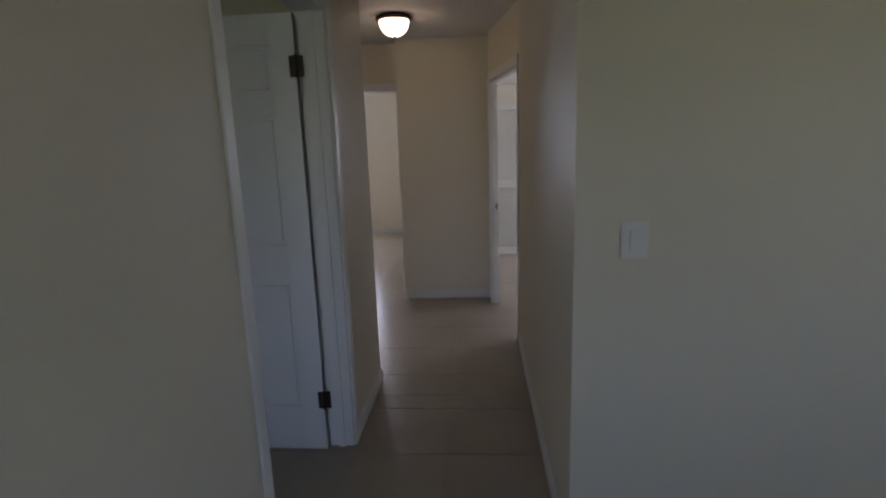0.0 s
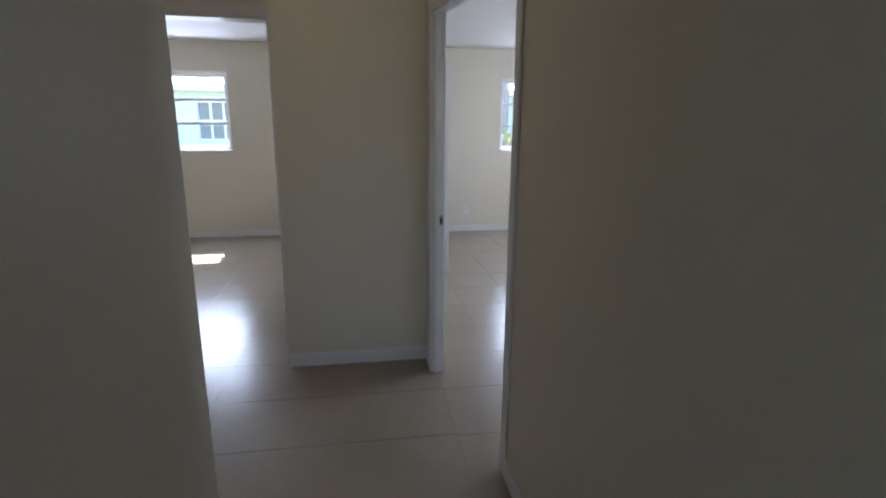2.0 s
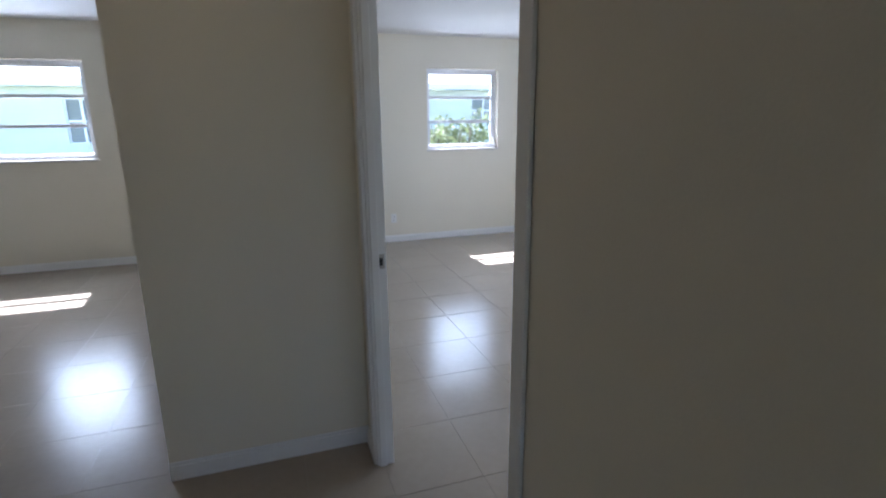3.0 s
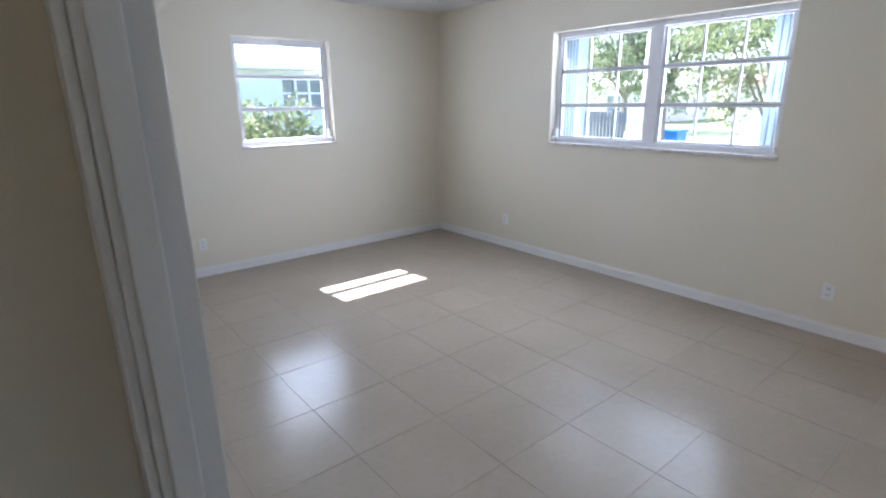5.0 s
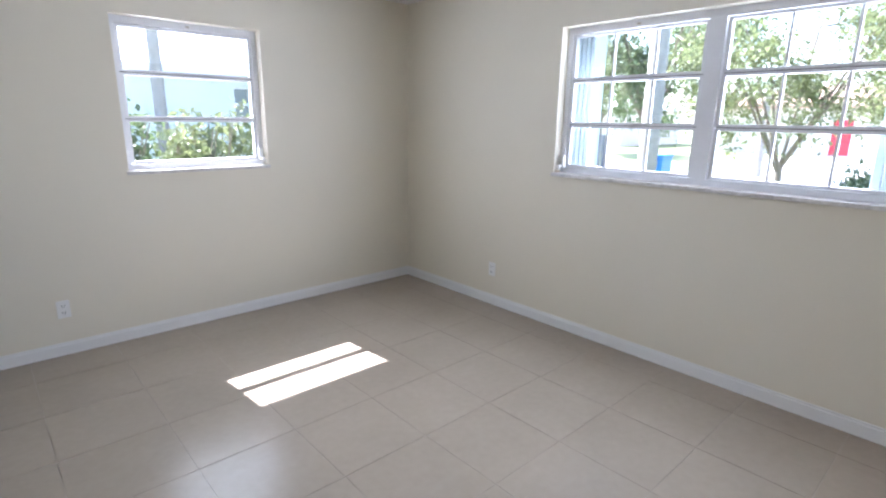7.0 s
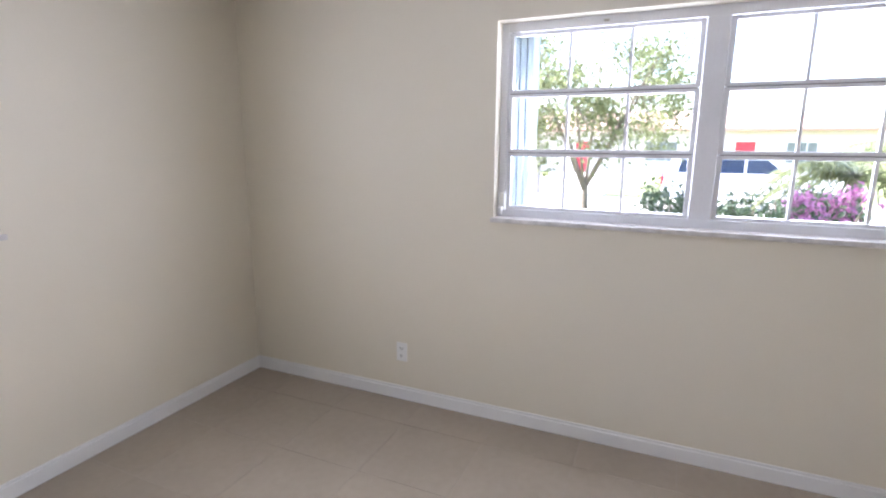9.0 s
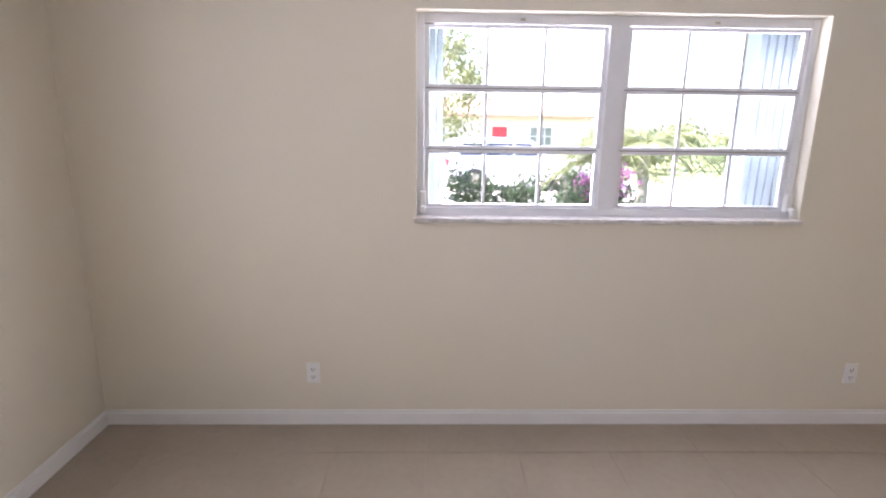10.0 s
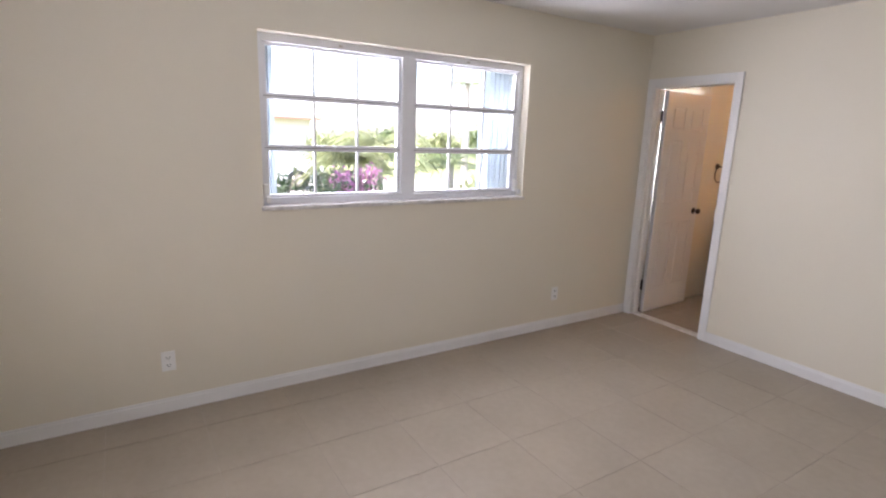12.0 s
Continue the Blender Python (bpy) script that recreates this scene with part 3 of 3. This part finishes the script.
for s in ((E + 0.06, E + 0.11, -1.56, -1.53, 1.06, 2.0), (E + 0.06, E + 0.11, -0.91, -0.88, 1.06, 2.0), (E + 0.06, E + 0.11, -1.53, -0.91, 1.06, 1.10),
          (E + 0.06, E + 0.11, -1.53, -0.91, 1.96, 2.0), (E + 0.06, E + 0.11, -1.53, -0.91, 1.52, 1.55)):
    box(bm, *s, bevel=0.002)
part("window_frame", bm, M_ALU, bw)
p = part("pane", boxes((E + 0.083, E + 0.087, -1.53, -0.91, 1.10, 1.52)), M_FROST, bw)
p.visible_shadow = False
p = part("pane", boxes((E + 0.083, E + 0.087, -1.53, -0.91, 1.55, 1.96)), M_FROST, bw)
p.visible_shadow = False

van = thing("bathroom_vanity", "dark espresso vanity cabinet with a white top", "vanity", pose(E - 0.004, -2.45, 0, 0, 0, 90))
part("cabinet", boxes((-0.45, 0.52, 0.0, 0.50, 0.09, 0.80), (-0.43, 0.50, 0.0, 0.44, 0.0, 0.09), bevel=0.004), M_VANITY, van)
for x0, x1 in ((-0.43, 0.03), (0.04, 0.50)):
    d = part("door", boxes((x0, x1, 0.50, 0.518, 0.12, 0.77), bevel=0.004), M_VANITY, van)
    part("handle", boxes((x1 - 0.05 if x0 < 0 else x0 + 0.04, x1 - 0.04 if x0 < 0 else x0 + 0.05, 0.518, 0.54, 0.55, 0.67), bevel=0.003), M_NICKEL, d)
part("vanity_top", boxes((-0.47, 0.54, -0.002, 0.53, 0.80, 0.835), (-0.47, 0.54, -0.002, 0.018, 0.835, 0.93), bevel=0.005), M_PLASTIC, van, "white moulded vanity top")

ring = thing("towel_ring", "dark bronze towel ring on the bathroom wall", "towel ring", pose(E, -1.845, 1.29, 0, 0, 90))
part("rosette", lathe(bmesh.new(), [(0.026, 0.0), (0.026, 0.01), (0.012, 0.018), (0.010, 0.04)], 18, Matrix.Translation((0, 0, 0.07)) @ Matrix.Rotation(radians(-90), 4, "X")), M_BRONZE, ring)
bm = bmesh.new()
for i in range(28):
    a0, a1 = 2 * math.pi * i / 28, 2 * math.pi * (i + 1) / 28
    tube(bm, (0.078 * math.sin(a0), 0.036, 0.078 * math.cos(a0) - 0.008), (0.078 * math.sin(a1), 0.036, 0.078 * math.cos(a1) - 0.008), 0.005, 0.005, 6)
part("ring", bm, M_BRONZE, ring)


# ---------------------------------------------------------------- outdoors
G = -0.45
structure("ground", boxes((-400, 400, -400, 400, G - 0.5, G)), M_GRASS, "dry green lawn reaching to the horizon", "ground")
structure("driveway", boxes((7.5, 40, 4.2, 9.5, G, G + 0.03)), M_CONCRETE, "pale sunlit concrete drive", "driveway")
structure("road", boxes((15.5, 22, -200, 200, G, G + 0.035)), M_CONCRETE, "pale sunlit street", "road")
structure("pavement", boxes((12.5, 14.0, -200, 200, G, G + 0.05)), M_CONCRETE, "pale concrete pavement", "pavement")


def leaf_cloud(bm, rng, centre, radii, count, size, hollow=0.35):
    """Many small folded leaves spread through an uneven ellipsoid."""
    c = Vector(centre)
    verts, faces = [], []
    for _ in range(count):
        d = Vector((rng.gauss(0, 1), rng.gauss(0, 1), rng.gauss(0, 1))).normalized()
        k = (hollow + (1 - hollow) * rng.random()) * (0.75 + 0.45 * noise.noise(d * 2.3 + c))
        p = c + Vector((d.x * radii[0], d.y * radii[1], d.z * radii[2])) * k
        q = Euler((rng.uniform(-1.2, 1.2), rng.uniform(-1.2, 1.2), rng.uniform(0, 6.28))).to_matrix()
        s = size * rng.uniform(0.6, 1.4)
        vs = [bm.verts.new(p + q @ Vector(v)) for v in ((0, 0, 0), (s * 0.45, s * 0.28, s * 0.1), (s, 0, -s * 0.1), (s * 0.45, -s * 0.28, s * 0.1))]
        bm.faces.new((vs[0], vs[1], vs[2]))
        bm.faces.new((vs[0], vs[2], vs[3]))
    return bm


def bush(name, label, x, y, rx, ry, h, mat_leaf, seed, count=1600, size=0.10, blossom=None):
    rng = random.Random(seed)
    root = thing(name, label, "bush", pose(x, y, G))
    bm = bmesh.new()
    for _ in range(6):
        tube(bm, (rng.uniform(-0.1, 0.1), rng.uniform(-0.1, 0.1), -0.05), (rng.uniform(-0.6, 0.6) * rx, rng.uniform(-0.6, 0.6) * ry, h * 0.8), 0.025, 0.008, 6)
    part("stems", bm, M_BARK, root)
    bm = bmesh.new()
    for i in range(7):
        leaf_cloud(bm, rng, (rng.uniform(-0.55, 0.55) * rx, rng.uniform(-0.55, 0.55) * ry, h * rng.uniform(0.35, 0.68)), (rx * 0.55, ry * 0.55, h * 0.38), count // 7, size)
    part("foliage", bm, mat_leaf, root)
    if blossom:
        bm = bmesh.new()
        for i in range(5):
            leaf_cloud(bm, rng, (rng.uniform(-0.5, 0.5) * rx, rng.uniform(-0.6, 0.2) * ry, h * rng.uniform(0.6, 0.85)), (rx * 0.35, ry * 0.35, h * 0.2), 75, 0.08)
        part("blossom", bm, blossom, root, "pink blossom")
    return root


def tree(name, label, x, y, h, spread, mat_leaf, seed, trunk=0.14, count=5200, size=0.16, low=0.35):
    rng = random.Random(seed)
    root = thing(name, label, "tree", pose(x, y, G))
    bm = bmesh.new()
    tips = []
    fork = h * low
    tube(bm, (0, 0, -0.1), (0.08, 0.05, fork), trunk, trunk * 0.7, 12)
    for i in range(8):
        a = 2 * math.pi * i / 8 + rng.uniform(-0.3, 0.3)
        r = spread * rng.uniform(0.35, 0.7)
        p = Vector((math.cos(a) * r, math.sin(a) * r, h * rng.uniform(0.55, 0.85)))
        tube(bm, (0.08, 0.05, fork * rng.uniform(0.85, 1.0)), p, trunk * 0.42, trunk * 0.14, 8)
        tips.append(p)
        for _ in range(3):
            q = p * rng.uniform(0.6, 1.0) + Vector((rng.uniform(-1, 1), rng.uniform(-1, 1), rng.uniform(-0.5, 0.9))) * spread * 0.35
            tube(bm, p * 0.75 + Vector((0.08, 0.05, fork)) * 0.25, q, trunk * 0.16, trunk * 0.04, 5)
            tips.append(q)
    part("trunk", bm, M_BARK, root)
    bm = bmesh.new()
    for p in tips:
        leaf_cloud(bm, rng, p, (spread * 0.40, spread * 0.40, spread * 0.33), count // len(tips), size, 0.1)
    part("crown", bm, mat_leaf, root)
    return root


def palm(name, label, x, y, h, trunk, fronds, length, seed, mat_leaf, lean=0.0):
    rng = random.Random(seed)
    root = thing(name, label, "palm", pose(x, y, G))
    bm = bmesh.new()
    n = max(6, int(h / 0.16))
    prof = []
    for i in range(n + 1):
        z = -0.1 + (h + 0.1) * i / n
        r = trunk * (1.15 - 0.35 * i / n)
        prof += [(r * 1.06, z), (r * 0.94, z + 0.07)]
    lathe(bm, prof, 18)
    for v in bm.verts:
        v.co.x += lean * max(0, v.co.z)
    part("trunk", bm, M_PALMBARK, root, "grey ringed palm trunk")
    bm = bmesh.new()
    for i in range(fronds):
        a = 2.399 * i
        up = rng.uniform(0.15, 1.1)
        d = Vector((math.cos(a), math.sin(a), 0))
        side = Vector((-d.y, d.x, 0))
        prev = Vector((lean * h, 0, h))
        for k in range(1, 12):
            s = k / 11
            p = Vector((lean * h, 0, h)) + d * length * s + Vector((0, 0, length * (up * s - (0.55 + up * 0.55) * s * s)))
            tube(bm, prev, p, 0.012, 0.01, 4)
            ll_ = length * 0.34 * math.sin(math.pi * min(1, 0.18 + s * 0.8))
            for sg in (-1, 1):
                for off in (0.0, 0.5):
                    b = prev.lerp(p, off)
                    e = b + (side * sg * 0.85 + d * 0.5 + Vector((0, 0, -0.25 + rng.uniform(-0.2, 0.2)))) * ll_
                    w = d * 0.022
                    vs = [bm.verts.new(v) for v in (b - w, b + w, e)]
                    bm.faces.new(vs)
            prev = p
    part("fronds", bm, mat_leaf, root)
    return root


# north garden: hedge, trunk and the neighbour's house
for i, (hx, hm) in enumerate(((-5.2, M_LEAF2), (-3.4, M_LEAF), (-1.7, M_LEAF2), (0.9, M_LEAF), (2.4, M_LEAF), (3.9, M_LEAF2), (5.6, M_LEAF))):
    bush("garden_bush", "leafy green hedge bush in front of the neighbour's house", hx, 8.6 + 0.3 * (i % 2), 1.15, 0.7, 2.3 if hx > 0 else 1.7, hm, 30 + i, 1900, 0.13)
bush("garden_bush", "leafy green hedge bush in front of the neighbour's house", 3.4, 8.0, 0.5, 0.45, 2.2, M_LEAF2, 51, 500, 0.12)
palm("palm_tree", "tall slim palm with a grey trunk beside the hedge", 3.75, 10.8, 6.5, 0.10, 12, 1.8, 5, M_LEAF)


def house(name, label, x0, x1, y0, y1, h, wall_m, roof_m, face, openings, over=0.6, rise=1.3):
    """face: 'south' (openings on y0) or 'west' (openings on x0); openings: (a, b, z0, z1, kind)."""
    root = thing(name, label, "house", pose(0, 0, G))
    bm = bmesh.new()
    holes = [(a, b, z0, z1) for a, b, z0, z1, _ in openings]
    if face == "south":
        wall_x(bm, y0, y0 + 0.2, x0, x1, 0, h, holes)
        box(bm, x0, x0 + 0.2, y0 + 0.2, y1, 0, h)
        box(bm, x1 - 0.2, x1, y0 + 0.2, y1, 0, h)
        box(bm, x0, x1, y1, y1 + 0.2, 0, h)
    else:
        wall_y(bm, x0, x0 + 0.2, y0, y1, 0, h, holes)
        box(bm, x0 + 0.2, x1, y0, y0 + 0.2, 0, h)
        box(bm, x0 + 0.2, x1, y1 - 0.2, y1, 0, h)
        box(bm, x1, x1 + 0.2, y0, y1, 0, h)
    part("wall", bm, wall_m, root)
    bm = bmesh.new()
    a, b, c, d = x0 - over, x1 + over, y0 - over, y1 + over
    low = [bm.verts.new(v) for v in ((a, c, h), (b, c, h), (b, d, h), (a, d, h))]
    edge = [bm.verts.new(v) for v in ((a, c, h + 0.16), (b, c, h + 0.16), (b, d, h + 0.16), (a, d, h + 0.16))]
    k = min(b - a, d - c) / 2
    top = [bm.verts.new(v) for v in (((a + k, (c + d) / 2, h + rise), (b - k, (c + d) / 2, h + rise)) if b - a > d - c else (((a + b) / 2, c + k, h + rise), ((a + b) / 2, d - k, h + rise)))]
    bm.faces.new(low)
    for i in range(4):
        bm.faces.new((low[i], low[(i + 1) % 4], edge[(i + 1) % 4], edge[i]))
    if b - a > d - c:
        quads = ((edge[0], edge[1], top[1], top[0]), (edge[1], edge[2], top[1]), (edge[2], edge[3], top[0], top[1]), (edge[3], edge[0], top[0]))
    else:
        quads = ((edge[0], edge[1], top[0]), (edge[1], edge[2], top[1], top[0]), (edge[2], edge[3], top[1]), (edge[3], edge[0], top[0], top[1]))
    for q in quads:
        bm.faces.new(q)
    part("roof", bm, roof_m, root)
    for a, b, z0, z1, kind in openings:
        def bx(u0, u1, v0, v1, p0, p1):
            return (u0, u1, y0 + v0, y0 + v1, p0, p1) if face == "south" else (x0 + v0, x0 + v1, u0, u1, p0, p1)
        if kind == "door":
            part("door", boxes(bx(a, b, 0.06, 0.12, z0, z1), bevel=0.01), M_RED, root, "red front door")
        else:
            win = part("window", boxes(bx(a, b, 0.12, 0.14, z0, z1)), M_PALEGLASS, root, "window glass coloured pale grey for its reflections")
            fr = []
            n = 3
            for i in range(n + 1):
                u = a + (b - a) * i / n
                fr.append(bx(u - 0.025, u + 0.025, 0.05, 0.115, z0, z1))
            for zz in (z0, (z0 + z1) / 2, z1):
                fr.append(bx(a, b, 0.055, 0.11, zz - 0.025, zz + 0.025))
            part("window_frame", boxes(*fr), M_ALU, win, "white window frame")
    return root


house("neighbour_house", "pale mint green bungalow with a white roof behind the hedge", -14, 14, 12.2, 20, 2.75, M_MINT, M_ROOF, "south",
      [(-4.3, -3.3, 1.5, 2.5, "win"), (5.6, 6.7, 1.85, 2.55, "win"), (8.5, 9.7, 1.2, 2.3, "win")], 0.35, 1.1)
house("far_house", "white bungalow with a terracotta roof and red door across the street", 40, 50, -9, 16, 2.9, M_HOUSEWHITE, M_TERRA, "west",
      [(-6.2, -4.6, 0.9, 2.2, "win"), (-2.9, -1.8, 0.1, 2.2, "door"), (1.6, 3.6, 0.9, 2.2, "win"), (7.3, 8.3, 0.1, 2.2, "door")], 0.7, 1.6)
house("far_house", "white bungalow with a terracotta roof across the street", 40, 50, 22, 38, 2.9, M_HOUSEWHITE, M_ROOF, "west",
      [(24, 26, 0.9, 2.2, "win"), (28.6, 29.7, 0.1, 2.2, "door"), (32, 34, 0.9, 2.2, "win")], 0.7, 1.6)

# east garden
palm("palm_tree", "stout palm with a grey ringed trunk near the window", 8.2, 3.95, 5.5, 0.125, 14, 2.2, 3, M_LEAF3)
tree("garden_tree", "broad garden tree with fine green leaves and a forked trunk", 12.0, 3.3, 5.4, 2.1, M_LEAF2, 11, 0.085, 10000, 0.09, 0.22)
tree("garden_tree", "broad garden tree with fine green leaves and a forked trunk", 15.0, 7.4, 6.5, 3.0, M_LEAF, 12, 0.16, 10000, 0.13, 0.3)
tree("garden_tree", "light green tree beside the far fence", 16.0, 12.5, 5.5, 2.8, M_LEAF2, 13, 0.15, 8000, 0.14, 0.3)
tree("garden_tree", "dense green tree beside the far fence", 11.0, 10.0, 5.0, 2.4, M_LEAF, 14, 0.13, 8000, 0.12, 0.25)
for i, (bx_, by_, hh) in enumerate(((27, -6.5, 2.2), (29, -10, 3.0), (30, -14.5, 2.6), (31, -19, 3.4), (30, -24, 2.8), (31, -30, 3.2))):
    bush("garden_bush", "tall pale green shrub across the street", bx_, by_, 2.2, 2.4, hh, (M_LEAF2, M_LEAF)[i % 2], 80 + i, 2400, 0.24)
tree("garden_tree", "far tree behind the houses across the street", 30, 18, 7.0, 3.4, M_LEAF2, 17, 0.2, 4200, 0.26, 0.3)
bush("garden_bush", "round green bush by the corner of the house", 8.4, 6.2, 1.0, 0.8, 1.75, M_LEAF3, 61, 2000, 0.12)
bush("garden_bush", "low green hedge bush at the edge of the drive", 11.5, 1.75, 0.75, 0.75, 1.5, M_LEAF3, 62, 1500, 0.09)
bush("garden_bush", "low green hedge bush at the edge of the drive", 11.5, 0.75, 0.8, 0.75, 1.5, M_LEAF3, 63, 1500, 0.09)
bush("garden_bush", "low green hedge bush at the edge of the drive", 11.6, -0.3, 0.8, 0.75, 1.5, M_LEAF3, 68, 1500, 0.09)
bush("bougainvillea", "bougainvillea bush with pink blossom in the front garden", 9.0, 0.3, 0.85, 0.8, 1.6, M_LEAF3, 64, 1700, 0.09, M_PINK)
bush("garden_bush", "small light green shrub under the tree", 9.9, 4.0, 0.5, 0.5, 0.8, M_LEAF2, 65, 900, 0.08)
bush("garden_bush", "small clipped shrub in the front garden", 8.4, -1.5, 0.42, 0.42, 1.35, M_LEAF, 66, 1000, 0.07)
bush("garden_bush", "pale green shrub at the street", 12.0, -4.2, 1.1, 1.0, 1.1, M_LEAF2, 67, 1500, 0.1)
palm("fan_palm", "low bushy palm with arching yellow-green fronds", 10.2, -0.45, 1.55, 0.10, 28, 1.25, 21, M_LEAF2)
palm("fan_palm", "low bushy palm with arching yellow-green fronds", 12.0, -1.7, 1.75, 0.12, 26, 1.5, 22, M_LEAF2)
palm("fan_palm", "low bushy palm with arching yellow-green fronds", 13.5, -4.6, 1.3, 0.13, 20, 1.7, 23, M_LEAF)
palm("palm_tree", "slim palm at the street", 22.5, 6.8, 3.2, 0.13, 14, 1.7, 24, M_LEAF)
palm("palm_tree", "slim palm at the street", 20, -9.5, 4.2, 0.14, 14, 2.0, 25, M_LEAF2)

# blue bin and fence
bin_ = thing("wheelie_bin", "blue plastic wheelie bin at the drive", "bin", pose(15.8, 7.4, G + 0.03))
part("tub", boxes((-0.3, 0.3, -0.28, 0.28, 0.05, 0.95), bevel=0.04), M_BLUEBIN, bin_)
part("lid", boxes((-0.33, 0.33, -0.31, 0.31, 0.95, 1.02), bevel=0.025), M_BLUEBIN, bin_)
for sy in (-0.22, 0.22):
    part("wheel", tube(bmesh.new(), (0.28, sy - 0.03, 0.1), (0.28, sy + 0.03, 0.1), 0.1, 0.1, 16), M_RUBBER, bin_)
fence = thing("fence", "grey wooden slat fence behind the drive", "fence", pose(17.5, 0, G))
slat = mesh_of("slat", boxes((-0.015, 0.015, -0.06, 0.06, 0.05, 1.5), bevel=0.004), M_FENCE)
for i in range(60):
    s = new("slat", slat)
    s.parent = fence
    s.location = (0, 10.2 + i * 0.15, 0)
for z in (0.4, 1.25):
    part("rail", boxes((0.016, 0.06, 10.1, 19.2, z - 0.04, z + 0.04)), M_FENCE, fence)


# parked car
def parked_car(m):
    root = thing("car", "white sport utility car parked on the street", "car", m)

    def loft(rows, mat_, name, lab=""):
        bm = bmesh.new()
        rings = []
        for y, pts in rows:
            rings.append([bm.verts.new((x, y, z)) for x, z in pts])
        for a, b in zip(rings, rings[1:]):
            for i in range(len(a)):
                bm.faces.new((a[i], a[(i + 1) % len(a)], b[(i + 1) % len(b)], b[i]))
        bm.faces.new(rings[0])
        bm.faces.new(rings[-1][::-1])
        bmesh.ops.bevel(bm, geom=bm.edges[:], offset=0.035, segments=2, affect="EDGES")
        return part(name, bm, mat_, root, lab)
    low = [(-2.35, 0.35), (2.35, 0.35), (2.38, 0.75), (2.25, 0.98), (1.05, 1.08), (-2.32, 1.08), (-2.38, 0.7)]
    loft([(-0.92, low), (0.92, low)], M_CARWHITE, "body")
    cab = [(-2.25, 1.05), (1.1, 1.05), (0.45, 1.62), (0.1, 1.70), (-1.9, 1.70), (-2.1, 1.62)]
    cab2 = [(x * 0.94 - 0.02, 1.05 + (z - 1.05) * 0.98) for x, z in cab]
    loft([(-0.80, cab2), (-0.70, cab), (0.70, cab), (0.80, cab2)], M_CARWHITE, "cabin")
    for sg in (-1, 1):
        y = sg * 0.812
        for pts in (((-1.95, 1.14), (-1.15, 1.14), (-1.15, 1.52), (-1.85, 1.52)), ((-1.08, 1.14), (-0.22, 1.14), (-0.22, 1.53), (-1.08, 1.53)), ((-0.15, 1.14), (0.80, 1.14), (0.35, 1.53), (-0.15, 1.53))):
            bm = bmesh.new()
            a = [bm.verts.new((x, y, z)) for x, z in pts]
            b = [bm.verts.new((x, y - sg * 0.02, z)) for x, z in pts]
            bm.faces.new(a)
            bm.faces.new(b[::-1])
            for i in range(4):
                bm.faces.new((a[i], a[(i + 1) % 4], b[(i + 1) % 4], b[i]))
            part("side_window", bm, M_CARGLASS, root, "dark tinted side window")
        part("tail_light", boxes((-2.40, -2.30, sg * 0.82 - 0.08, sg * 0.82 + 0.08, 0.78, 1.02), bevel=0.01), M_RED, root, "red tail light")
        for x in (-1.45, 1.45):
            w = part("wheel", tube(bmesh.new(), (x, sg * 0.72, 0.36), (x, sg * 0.94, 0.36), 0.36, 0.36, 28), M_RUBBER, root)
            part("rim", tube(bmesh.new(), (x, sg * 0.93, 0.36), (x, sg * 0.955, 0.36), 0.22, 0.2, 20), M_NICKEL, w)
    return root


parked_car(pose(19.5, -0.3, G + 0.035, 0, 0, -90))


# ---------------------------------------------------------------- floor tiles, each a piece of its own
def tile_mesh(sx, sy):
    bm = bmesh.new()
    box(bm, -sx / 2, sx / 2, -sy / 2, sy / 2, -0.0016, 0.0)
    top = [f for f in bm.faces if f.normal.z > 0.5]
    es = [e for e in top[0].edges]
    bmesh.ops.bevel(bm, geom=es, offset=0.0008, segments=2, affect="EDGES")
    return mesh_of("tile", bm, M_TILE)


def lay(x0, x1, y0, y1, px, py, ox, oy):
    """Tiles of pitch px, py with a joint at ox, oy, cut at the edges of the region."""
    made = {}
    gap = 0.0017
    i0, i1 = math.floor((x0 - ox) / px), math.ceil((x1 - ox) / px)
    j0, j1 = math.floor((y0 - oy) / py), math.ceil((y1 - oy) / py)
    for i in range(i0, i1):
        for j in range(j0, j1):
            a, b = max(x0, ox + i * px) + gap / 2, min(x1, ox + (i + 1) * px) - gap / 2
            c, d = max(y0, oy + j * py) + gap / 2, min(y1, oy + (j + 1) * py) - gap / 2
            if b - a < 0.02 or d - c < 0.02:
                continue
            key = (round(b - a, 3), round(d - c, 3))
            if key not in made:
                made[key] = tile_mesh(*key)
            t = new("tile", made[key])
            t.parent = floor
            t.location = ((a + b) / 2, (c + d) / 2, 0.0)


lay(0.36, E, -1.5, N, 0.452, 0.458, 1.199, 1.205)
lay(-2.9, 0.36, -1.8, N, 0.452, 0.452, -0.877, 1.199)
lay(-1.8, 0.36, -5.2, -1.8, 0.452, 0.452, -0.877, 1.199)
lay(1.62, E, BATH_S, -1.5, 0.452, 0.458, 1.199, 1.205)
lay(0.36, HN, SW, -1.5, 0.452, 0.452, -0.877, 1.199)
lay(0.36, 1.6, -5.2, SW, 0.452, 0.452, -0.877, 1.199)
